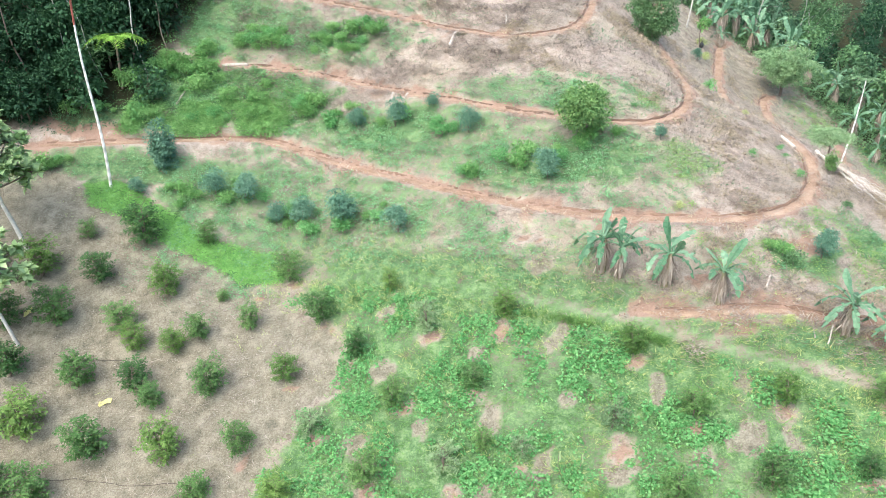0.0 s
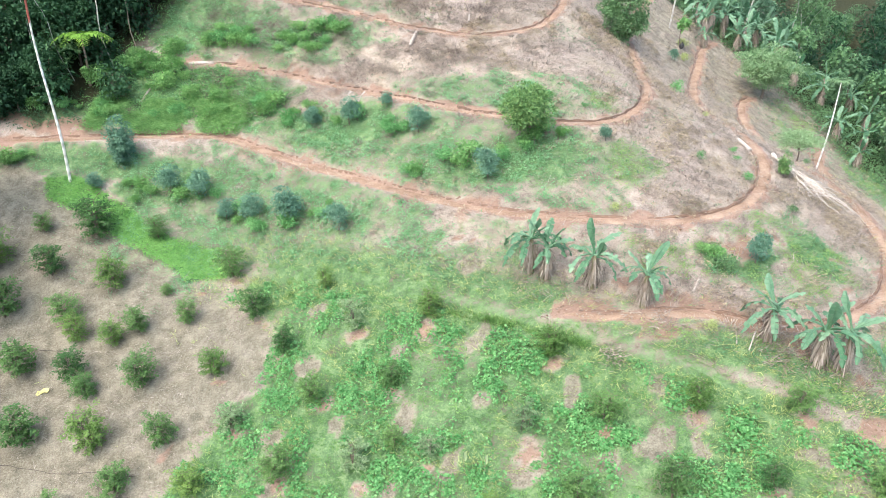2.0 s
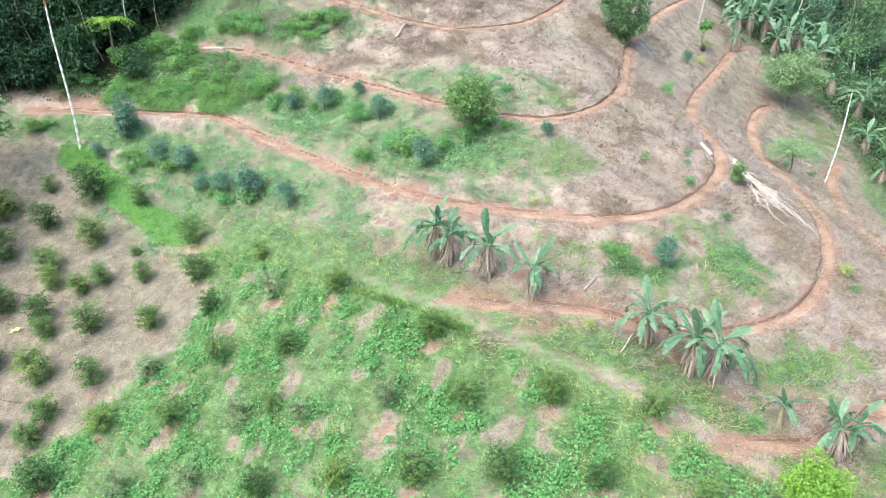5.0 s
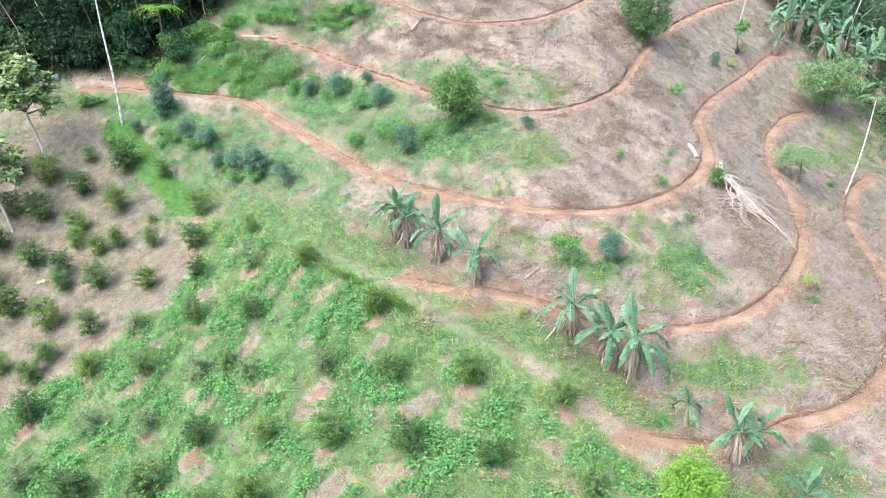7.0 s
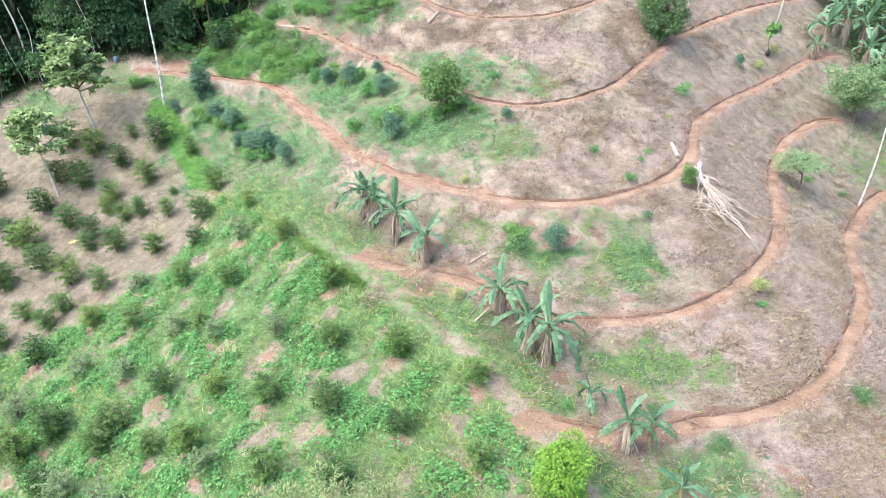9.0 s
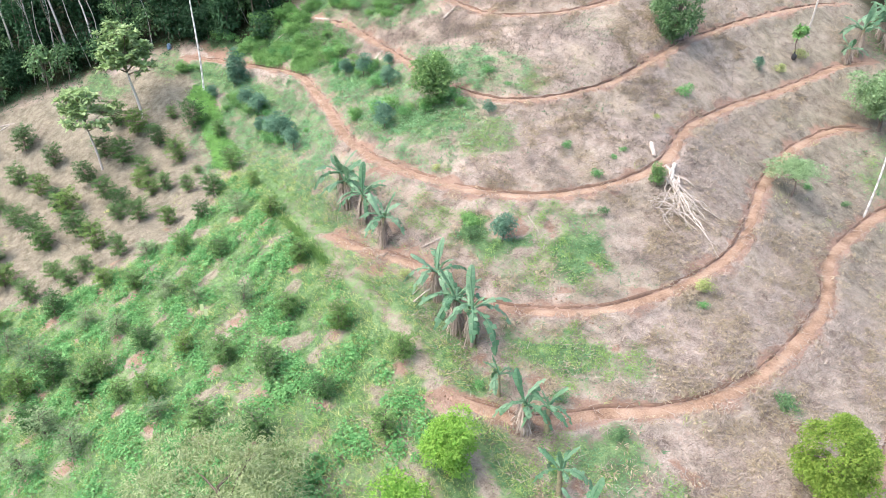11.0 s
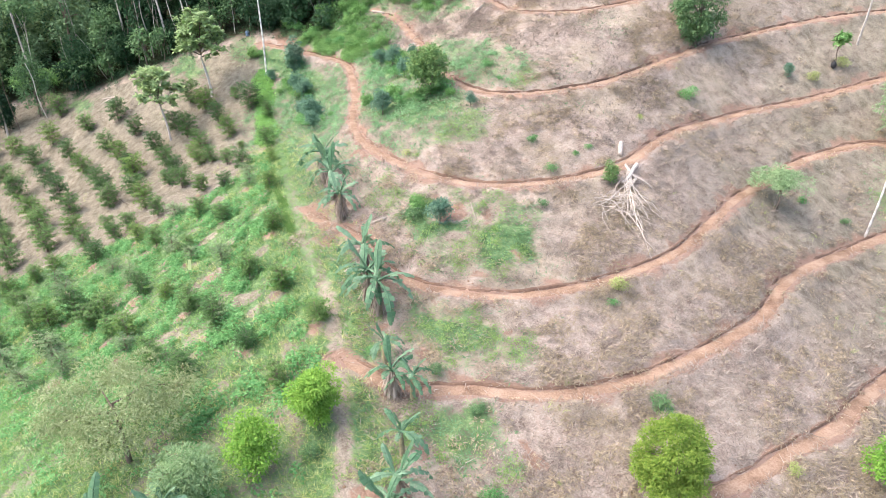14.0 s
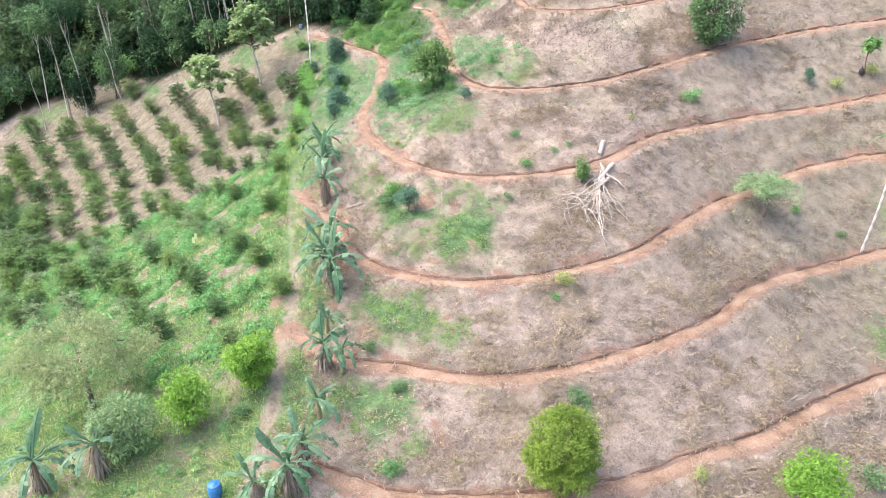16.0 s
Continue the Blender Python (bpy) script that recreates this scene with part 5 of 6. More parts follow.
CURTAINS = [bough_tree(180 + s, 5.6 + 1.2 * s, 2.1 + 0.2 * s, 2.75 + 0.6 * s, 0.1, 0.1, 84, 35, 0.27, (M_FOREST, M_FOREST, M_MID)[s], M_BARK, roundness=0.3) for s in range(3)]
for k, (px, py, sc) in enumerate([(-24.0, 43.0, 0.6), (-22.4, 43.6, 0.6), (-25.6, 42.5, 0.65), (-26.5, 43.6, 0.9), (-24.6, 44.6, 1.0), (-22.8, 45.4, 0.95), (-21.6, 47.0, 0.9), (-25.4, 46.6, 1.25), (-23.4, 48.0, 1.3), (-28.6, 45.0, 1.2), (-20.4, 49.0, 1.0), (-19.4, 51.2, 1.1),
                                  (-18.2, 53.5, 1.1), (-28.8, 42.0, 0.75), (-32.0, 39.6, 0.8), (-40.2, 32.6, 0.8), (-43.2, 28.8, 0.9), (-45.2, 24.0, 0.9), (-46.6, 20.6, 0.9), (-30.5, 42.8, 1.1), (-42.5, 31.6, 1.0), (-21.8, 50.5, 1.4), (-16.6, 55.6, 1.1)]):
    plant_tree("thicket_tree", CURTAINS[k % 3 if k > 8 else k % 2], px, py, "dense leafy tree hung with creepers at the forest edge", "tree", k * 83, "forest edge", sc)

OLIVES = [bough_tree(190 + s, 6.5 + s, 2.6, 3.2 + 0.5 * s, 0.1, 0.12, 72, 29, 0.35, (M_OLIVE, M_HAZE)[s], M_BARK, roundness=0.3) for s in range(2)]
for k, (px, py, sc) in enumerate([(-57.4, 11.0, 0.7), (-58.0, 14.0, 0.8), (-56.2, 17.0, 0.65), (-60.5, 13.5, 1.0), (-60.4, 17.0, 1.0), (-58.2, 20.4, 0.9), (-63.0, 15.4, 1.2), (-63.4, 19.5, 1.25), (-61.0, 23.0, 1.2), (-55.2, 22.6, 0.8),
                                  (-57.4, 25.6, 1.1), (-53.4, 26.6, 0.85), (-55.0, 29.4, 1.2), (-50.2, 30.0, 0.9), (-51.4, 33.4, 1.2), (-47.2, 33.8, 1.0), (-46.6, 37.4, 1.2), (-43.4, 37.2, 1.0), (-66.0, 16.6, 1.4), (-66.4, 21.6, 1.5),
                                  (-61.0, 27.4, 1.4), (-42.6, 40.4, 1.2), (-56.6, 33.4, 1.4), (-65.6, 26.0, 1.5), (-38.6, 41.0, 1.1), (-69.0, 19.0, 1.5), (-70.4, 14.6, 1.5), (-67.4, 11.6, 1.3), (-63.6, 10.4, 1.1)]):
    # nearer trees take the dark leaves, deep shade put into their colour
    plant_tree("forest_edge_tree", CURTAINS[k % 2] if px > -50 else OLIVES[k % 2 if k % 3 else 0], px, py, "leafy olive-green tree filling the forest edge", "tree", k * 71, "forest edge", sc)


def thicket():
    rng = np.random.default_rng(9)
    first, done = None, []
    for _ in range(900):
        a, d = rng.random() * 6.283, math.sqrt(rng.random())
        x, y = -13.8 + 6.2 * d * math.cos(a), 45.4 + 2.9 * d * math.sin(a)
        if float(land(np.array([x]), np.array([y]))[1][0]) < 0.9 or any((x - p) ** 2 + (y - q) ** 2 < 1.0 for p, q in done):
            continue
        done.append((x, y))
        m = pose(x, y, at(x, y) - 0.1, 0, 0, rng.random() * 360) @ Matrix.Scale(0.16 + 0.42 * rng.random() ** 2, 4)
        if first is None:
            first = plant_tree("vine_shrub", THICKET, x, y, "bright green leafy shrub in the thicket between the paths", "shrub", 0, "thicket")
            first.matrix_basis = m
        else:
            copy_thing(first, Matrix.Identity(4)).matrix_basis = m


THICKET = bough_tree(85, 3.0, 1.9, 1.5, 0.1, 0.06, 34, 36, 0.30, M_VINE, M_BARK)
thicket()


def slope_shrubs():
    """Low leafy regrowth between the upper footpaths."""
    rng = np.random.default_rng(15)
    kinds = [bough_tree(86 + s, 1.7, 1.2, 0.8, 0.05, 0.04, 20, 25, 0.21, (M_VINE, M_WEED, M_VINE)[s], M_BARK, roundness=0.1) for s in range(3)]
    upper = [(-5.9, 48.3, 1.7, 1.3, 16), (-12.3, 48.9, 2.0, 0.9, 12), (-9.0, 48.2, 2.2, 0.9, 7), (-8.1, 43.5, 1.1, 0.7, 8), (-5.9, 42.3, 1.3, 0.7, 8), (-2.9, 41.4, 0.9, 0.5, 4), (0.7, 39.6, 1.4, 0.7, 6)]
    lower = [(2.3, 46.9, 0.9, 0.4, 4), (-16.5, 47.6, 2.5, 1.4, 14), (-20.5, 43.3, 3.5, 0.6, 16), (-13.5, 43.4, 2.5, 0.4, 6), (-22.3, 39.6, 1.2, 0.6, 6), (5.5, 36.0, 2.6, 1.0, 9), (8.9, 36.6, 1.2, 0.7, 5), (2.1, 35.8, 1.6, 0.8, 4), (-15.1, 38.0, 1.3, 0.8, 5), (-5.3, 35.3, 2.8, 0.7, 9), (-11.9, 37.9, 1.9, 0.7, 6), (-8.7, 36.4, 1.2, 0.5, 3), (15.6, 29.2, 1.2, 0.5, 2)]
    for cx, cy, rx, ry, n in upper + lower:
        for _ in range(n):
            a, d = rng.random() * 6.283, math.sqrt(rng.random())
            x, y = cx + rx * d * math.cos(a), cy + ry * d * math.sin(a)
            v = int(rng.integers(0, 3))
            if float(land(np.array([x]), np.array([y]))[1][0]) > 0.5:
                plant_tree("regrowth_shrub", kinds[v], x, y, ("low vine-green leafy regrowth on the slope", "low pale green leafy regrowth on the slope", "low rounded leafy regrowth on the slope")[v], "shrub", rng.random() * 360, "regrowth on the slope", 0.25 + 0.42 * rng.random())


slope_shrubs()


def lianas():
    """Thin stems and hanging vines at the face of the forest."""
    rng = np.random.default_rng(17)
    for k, (x, y) in enumerate([(-44.2, 21.5), (-43.6, 24.3), (-42.5, 31.0), (-41.0, 33.2), (-39.6, 33.8), (-38.4, 35.0), (-36.0, 36.0), (-34.8, 37.0), (-33.0, 37.6), (-31.5, 39.5), (-29.2, 40.6), (-28.2, 42.8), (-25.0, 43.6),
                                (-22.8, 44.8), (-21.6, 45.6), (-46.0, 19.0), (-47.5, 16.0), (-45.2, 28.5), (-40.2, 35.0), (-37.2, 35.4), (-19.4, 46.8), (-18.2, 48.2)]):
        h, bend = 5 + 5 * rng.random(), rng.normal(size=2) * 0.9
        z0 = at(x, y)
        t = np.linspace(0, 1, 9)
        p = np.column_stack([x + bend[0] * t ** 1.5 + 0.12 * np.sin(t * 9 + k), y + bend[1] * t + 0.1 * np.cos(t * 7 + k), z0 - 0.2 + h * t])
        r = 0.03 + 0.04 * rng.random()
        ob = new("liana", mesh_of("liana", *tube(p, r * (1 - 0.5 * t), 6), M_PALEBARK if k % 3 else M_BARK, True))
        tagged(ob, "thin woody climbing stem at the forest edge", "liana", "climbing stems at the forest edge")


lianas()

# ---- cut wood, containers and odds and ends ----


def limb(points, r0, r1, lift, sides=6):
    """A stick lying on the ground: plan points, with its height over the ground."""
    w = spline(points, 0.2)
    z = land(w[:, 0], w[:, 1])[0] + np.interp(np.linspace(0, 1, len(w)), np.linspace(0, 1, len(lift)), lift)
    n = len(w)
    wig = 0.035 * np.sin(np.arange(n) * 1.3 + points[0][0] * 9) + 0.03 * np.sin(np.arange(n) * 2.9 + points[0][1] * 31)
    return tube(np.column_stack([w[:, 0] + wig, w[:, 1] - wig * 0.6, z]), np.linspace(r0, r1, n), sides)


def rooted(name, label, category, group=""):
    return thing(name, Matrix.Identity(4), label, category, group)


def fallen_tree():
    """A felled crown: crooked limbs that fork and fork again, fanned downhill from a split butt."""
    rng = np.random.default_rng(3)
    e = rooted("fallen_tree", "bleached felled tree with bare branches fanned downhill", "dead tree")
    part("trunk", mesh_of("trunk", *limb([(21.15, 38.9), (21.4, 38.1), (21.6, 37.2)], 0.11, 0.07, [0.16, 0.2, 0.3], 8), M_WOOD, True), e)
    for k in range(5):
        ox, oy = 21.3 + 0.3 * rng.normal(), 38.4 + 0.35 * rng.normal()
        part("root", mesh_of("root", *limb([(21.4, 38.1), ((21.4 + ox) / 2 + 0.1 * rng.normal(), (38.1 + oy) / 2), (ox + 0.2, oy)], 0.085, 0.04, [0.2, 0.3, 0.15], 6), M_WOOD, True), e)

    def crooked(p, way, length, r, h0, h1):
        pts = [p]
        for q in range(4):
            way += rng.normal() * 0.3
            pts.append((pts[-1][0] + math.cos(way) * length / 4, pts[-1][1] + math.sin(way) * length / 4))
        mid = (h0 + h1) / 2
        return pts, way, mesh_of("branch", *limb(pts, r, r * 0.55, [h0, mid + 0.15 * rng.random(), mid, h1], 5), M_WOOD, True)

    for k in range(11):
        f = k / 10
        p = (21.5 + 0.25 * rng.normal(), 37.5 + 0.7 * rng.random())
        goal = (21.9 + 2.3 * f + 0.15 * rng.normal(), 33.7 + 2.9 * f ** 1.7 + 0.3 * rng.normal())
        far, way = math.dist(p, goal), math.atan2(goal[1] - p[1], goal[0] - p[0])
        pts, end, me = crooked(p, way, far * (0.62 + 0.2 * rng.random()), 0.036 + 0.016 * rng.random(), 0.3, 0.35)
        b = part("branch", me, e)
        for q in range(5):
            o = pts[2 + q % 3]
            tp, te, tm = crooked(o, way + (0.5 + 0.4 * rng.random()) * (-1) ** q, far * (0.18 + 0.25 * rng.random()), 0.022, 0.33, 0.1 + 0.2 * rng.random())
            part("twig", tm, b)


def log(x, y, length, r, turn, label, tilt=0.0, z_up=0.0, mat=None):
    n = 7
    xs = np.concatenate([[-length / 2 + 0.004], np.linspace(-length / 2, length / 2, n), [length / 2 - 0.004]])
    rr = r * (1 + 0.08 * np.sin(xs * 9))
    rr[0] = rr[-1] = 0.004
    V, F = tube(np.column_stack([xs, 0.02 * np.sin(xs * 5), 0.02 * np.cos(xs * 3)]), rr, 9)
    me = mesh_of("log", V, F, mat or M_WOOD, True)
    ob = new("log", me)
    a = radians(turn)
    za, zb = at(x - math.cos(a) * length / 2, y - math.sin(a) * length / 2), at(x + math.cos(a) * length / 2, y + math.sin(a) * length / 2)
    ob.matrix_basis = pose(x, y, (za + zb) / 2 + r * 0.8 + z_up, 0, -math.degrees(math.atan2(zb - za, length)) - tilt, turn)
    tagged(ob, label, "log", "cut logs")


def brush_pile(x, y, reach, count, seed, mat, label):
    rng = np.random.default_rng(seed)
    e = rooted("brush_pile", label, "brush pile")
    for b in range(1):
        for k in range(count):
            a, d = rng.random() * 6.28, reach * rng.random()
            cx, cy = x + d * math.cos(a), y + 0.6 * d * math.sin(a)
            g, ln = rng.normal() * 0.7, (0.35 + 0.75 * rng.random()) * min(1.0, reach)
            h = 0.1 + 0.4 * (1 - d / reach) * rng.random()
            part("stick", mesh_of("stick", *limb([(cx - ln / 2 * math.cos(g), cy - ln / 2 * math.sin(g)), (cx + ln / 2 * math.cos(g), cy + ln / 2 * math.sin(g))], 0.013, 0.005, [h, h + 0.12 * rng.normal() ** 2], 4), mat, True), e)


def drum(x, y, r, h, label, lid=True, mat=M_BLUE):
    e = thing("plastic_drum", pose(x, y, at(x, y), 0, 0, 20), label, "drum")
    prof = [(0.0, 0.0), (0.9, 0.0), (0.97, 0.05), (1.0, 0.3), (1.03, 0.33), (1.0, 0.36), (1.0, 0.62), (1.03, 0.65), (1.0, 0.68), (0.97, 0.9), (0.86, 0.96)]
    n = 20
    ang = np.arange(n) * 2 * np.pi / n

    def turned(pr):
        V = np.concatenate([np.column_stack([r * a * np.cos(ang), r * a * np.sin(ang), np.full(n, h * b)]) for a, b in pr])
        i, j = np.meshgrid(np.arange(len(pr) - 1), np.arange(n), indexing="ij")
        q = (j + 1) % n
        return V, np.stack([i * n + j, i * n + q, (i + 1) * n + q, (i + 1) * n + j], -1).reshape(-1, 4)
    part("body", mesh_of("body", *turned(prof), mat, True), e)
    if lid:
        part("lid", mesh_of("lid", *turned([(0.93, 0.93), (0.93, 1.0), (0.85, 1.02), (0.5, 1.04), (0.45, 1.09), (0.0, 1.1)]), mat, True), e, "round screw lid")


def sheet(x, y, w, d, turn, mat, name, label, cat):
    rng = np.random.default_rng(int(abs(x * 10)))
    n = 7
    gx, gy = np.meshgrid(np.linspace(-w / 2, w / 2, n), np.linspace(-d / 2, d / 2, n), indexing="ij")
    a = radians(turn)
    X, Y = x + gx * math.cos(a) - gy * math.sin(a), y + gx * math.sin(a) + gy * math.cos(a) + 0.04 * np.sin(gx * 9)
    Z = land(X, Y)[0] + 0.05 + 0.05 * rng.random((n, n)) + 0.05 * np.sin(gx * 7)
    i, j = np.meshgrid(np.arange(n - 1), np.arange(n - 1), indexing="ij")
    q = (i * n + j).ravel()
    top = np.stack([X, Y, Z], -1).reshape(-1, 3)
    V = np.concatenate([top, top - [0, 0, 0.012]])
    F = np.stack([q, q + n, q + n + 1, q + 1], 1)
    tagged(new(name, mesh_of(name, V, np.concatenate([F, F[:, ::-1] + n * n]), mat, True)), label, cat)


def hose(points, label):
    w = spline(points, 0.3)
    x, y = w[:, 0] + 0.05 * wobble(w[:, 0], w[:, 1], 0.9, 2), w[:, 1] + 0.12 * wobble(w[:, 0], w[:, 1], 1.3, 5)
    ob = new("hose", mesh_of("hose", *tube(np.column_stack([x, y, land(x, y)[0] + 0.03]), np.full(len(x), 0.016), 6), M_HOSE, True))
    tagged(ob, label, "hose")


def flag(x, y, h, label):
    e = thing("marker_flag", pose(x, y, at(x, y), 0, 0, 35), label, "marker flag", "marker flags in the weeds")
    part("stake", mesh_of("stake", *tube([(0, 0, -0.1), (0.01, 0, h)], [0.012, 0.010], 5), M_BARK), e)
    gx, gy = np.meshgrid(np.linspace(0, 0.16, 5), np.linspace(-0.36, 0, 5), indexing="ij")
    V = np.stack([gx, 0.05 * np.sin(gx * 14 + gy * 6), h + gy], -1).reshape(-1, 3)
    i, j = np.meshgrid(np.arange(4), np.arange(4), indexing="ij")
    q = (i * 5 + j).ravel()
    part("cloth", mesh_of("cloth", V, np.stack([q, q + 5, q + 6, q + 1], 1), M_WHITE, True), e)


fallen_tree()
log(19.7, 39.4, 1.0, 0.115, 125, "pale cut log lying beside the footpath")
brush_pile(14.2, 27.6, 0.45, 9, 7, M_BRUSH, "few pale dry sticks on bare soil")
log(-3.1, 42.9, 0.9, 0.08, 75, "pale split log beside the upper footpath")
log(-2.3, 42.7, 0.9, 0.08, 60, "pale split log beside the upper footpath")
log(-13.6, 47.3, 1.6, 0.12, 5, "pale felled log at the head of the footpath")
log(0.6, 46.6, 1.2, 0.10, 65, "pale cut log below the top footpath")
log(4.1, 48.2, 1.0, 0.07, 85, "pale cut log above the top footpath")
log(-18.3, 47.0, 2.2, 0.07, 30, "thin bleached pole lying in the undergrowth")
log(-16.6, 44.9, 1.2, 0.06, 70, "thin bleached pole lying in the undergrowth")
log(-37.0, 29.3, 2.0, 0.07, 30, "pale fallen branch at the edge of the field")
log(-36.9, 28.9, 1.4, 0.05, 60, "pale fallen branch at the edge of the field")
log(14.25, 27.5, 0.9, 0.06, 55, "short pale cut log on bare soil beside the banana plants")
log(15.4, 25.2, 0.8, 0.03, 75, "pale dry stem lying beside the lane")
log(17.9, 30.6, 1.2, 0.025, 150, "thin grey stick lying on the slope")
log(15.9, 24.8, 0.9, 0.03, 55, "pale dry stem leaning by the banana plants", 10, 0.2)
brush_pile(-10.7, 45.5, 1.5, 70, 1, M_BARK, "heap of dark cut brushwood below the path")
brush_pile(-17.2, 43.3, 1.2, 60, 2, M_BARK, "heap of dark brushwood beside the footpath")
brush_pile(-6.0, 43.7, 1.6, 60, 8, M_BRUSH, "heap of grey cut brushwood below the path")
brush_pile(-9.6, 49.6, 1.2, 30, 9, M_BRUSH, "heap of grey cut brushwood above the path")
brush_pile(1.4, 45.1, 0.9, 26, 10, M_BRUSH, "heap of grey cut brushwood below the top footpath")
brush_pile(-31.0, 29.8, 1.3, 22, 11, M_BRUSH, "dead branches lying at the edge of the field")
brush_pile(12.6, 25.7, 0.6, 16, 3, M_BRUSH, "small heap of pale twigs below the footpath")
brush_pile(16.7, 23.9, 0.6, 14, 4, M_BRUSH, "small heap of pale twigs beside the lane")
brush_pile(19.9, 23.0, 0.5, 15, 5, M_BARK, "small heap of brown dead stems")
brush_pile(33.9, 33.4, 0.7, 16, 6, M_BRUSH, "small heap of pale twigs beside the footpath")
drum(25.8, 16.3, 0.24, 0.55, "blue plastic drum with lid standing beside the lane")
drum(-27.2, 40.9, 0.2, 0.46, "faded blue plastic drum at the forest edge", mat=M_DULLBLUE)
sheet(-15.7, 26.7, 0.62, 0.2, -5, M_YELLOW, "yellow_sheet", "faded yellow plastic sheet lying on the mulch", "sheet")
sheet(-21.0, 31.1, 0.4, 0.3, 20, M_YELLOW, "yellow_sack", "crumpled yellow sack lying on the mulch", "sack")
hose([(-22.5, 24.2), (-18.8, 23.6), (-16.2, 23.4), (-12.8, 22.9), (-9.5, 22.4)], "dark irrigation hose lying along the contour")
hose([(-19.0, 29.2), (-17.7, 28.9), (-14.3, 28.5)], "dark irrigation hose lying along the contour")
flag(5.2, 20.7, 0.9, "pale green cloth marker on a stake")
flag(4.4, 21.0, 0.8, "pale green cloth marker on a stake")

# ---- ground growth, too fine to count ----


def growth():
    rng = np.random.default_rng(21)

    def stuff(name, vf, mat, label):
        tagged(new(name, mesh_of(name, *vf, mat)), label, "undergrowth", kind="stuff")

    def greens(x, y, e):
        return covers(x, y, e)[0]

    def domes(x, y, z, leaves, length, width, reach, rise):
        """Low rounded clumps, leaves laid over each like tiles."""
        n, i = len(x) * leaves, np.repeat(np.arange(len(x)), leaves)
        size = np.repeat(0.55 + 0.9 * rng.random(len(x)), leaves)
        a, q = rng.random(n) * 6.283, np.sqrt(rng.random(n))
        stretch = 1 + 0.35 * np.cos(a * 2 + np.repeat(rng.random(len(x)) * 6.283, leaves))
        r = reach * size * q * stretch
        p = np.column_stack([x[i] + r * np.cos(a), y[i] + r * np.sin(a), z[i] + rise * size * (1 - q ** 2) * (0.75 + 0.4 * rng.random(n))])
        b, inc = a + rng.normal(size=n) * 0.7, 0.35 - 0.7 * q + 0.3 * rng.normal(size=n)
        d = np.column_stack([np.cos(b) * np.cos(inc), np.sin(b) * np.cos(inc), np.sin(inc)])
        up = np.column_stack([0.5 * q * np.cos(a), 0.5 * q * np.sin(a), np.ones(n)]) + rng.normal(size=(n, 3)) * 0.2
        k = 0.65 + 0.7 * rng.random(n)
        return kites(p, d, up, length * k, width * k)

    # broad-leaved weeds in clumps
    def weedy(x, y, e):
        return (greens(x, y, e) > 0.3) * (0.04 + 0.96 * smooth(wobble(x, y, 1.5, 14) + 0.6 * wobble(x, y, 0.6, 15), -0.1, 0.28)) * (e > 0.25) * smooth(nearest(x, y, LANE_WAY)[0], 0.5, 1.1)
    x, y, z = scatter(rng, 22000, (-36, 30, 8, 40), lambda x, y, e: weedy(x, y, e) * (inside(x, y, STRIP) < 0) * (inside(x, y, GREENFIELD) > -0.5) * (1 - 0.85 * smooth(x - 0.5 * (y - 14), 14, 19)))
    stuff("weeds", domes(x, y, z, 34, 0.115, 0.085, 0.27, 0.34), M_WEED, "low broad-leaved green weeds in rounded clumps")
    x, y, z = scatter(rng, 34000, (-20, 13, 28, 64), lambda x, y, e: weedy(x, y, e) * (inside(x, y, GREENFIELD) < 0) * 0.75)
    stuff("weeds", domes(x, y, z, 22, 0.085, 0.06, 0.24, 0.18), M_SLOPEWEED, "low green weeds in patches on the slope")
    x, y, z = scatter(rng, 50000, (11, 40, 16, 62), lambda x, y, e: weedy(x, y, e) * (inside(x, y, GREENFIELD) < 0) * 0.8)
    stuff("weeds", domes(x, y, z, 18, 0.065, 0.042, 0.2, 0.1), M_YWEED, "yellow-green creeping weeds in patches on the dry slope")
    # a ridge of taller grass beside the lane
    k = rng.random(1100)
    x, y = 3.6 + 6.4 * k + 0.09 * rng.normal(size=1100), 27.4 - 2.5 * k + 0.1 * rng.normal(size=1100)
    ok = rng.random(1100) < 0.15 + 0.75 * smooth(wobble(x, y, 0.8, 71), -0.3, 0.3)
    x, y = x[ok], y[ok]
    stuff("tall_grass", tufts(rng, x, y, land(x, y)[0], 5, 0.26, 0.03, 0.1, 0.8, 0, True), M_LUSH, "narrow ridge of taller grass beside the lane")
    # fine grass
    x, y, z = scatter(rng, 140000, (-42, 38, 6, 62), lambda x, y, e: np.clip(greens(x, y, e) * 1.3, 0, 1) * 0.8 * (e > 0.2))
    low = inside(x, y, GREENFIELD) > -0.8
    stuff("green_grass", tufts(rng, x[low], y[low], z[low], 8, 0.2, 0.034, 0.2, 0.45, 0, True), M_LUSH, "short lush green grass among the coffee")
    stuff("green_grass", tufts(rng, x[~low], y[~low], z[~low], 8, 0.18, 0.034, 0.2, 0.45, 0, True), M_SLOPEGRASS, "short blue-green grass in patches on the slope")
    x, y, z = scatter(rng, 24000, (-21.5, -7, 31, 39.5), lambda x, y, e: smooth(inside(x + 0.3 * wobble(x, y, 0.8, 4), y, STRIP), -0.15, 0.15))
    stuff("lush_strip", domes(x, y, z, 9, 0.11, 0.07, 0.2, 0.1), M_STRIP, "dense bright green ground cover beside the field")
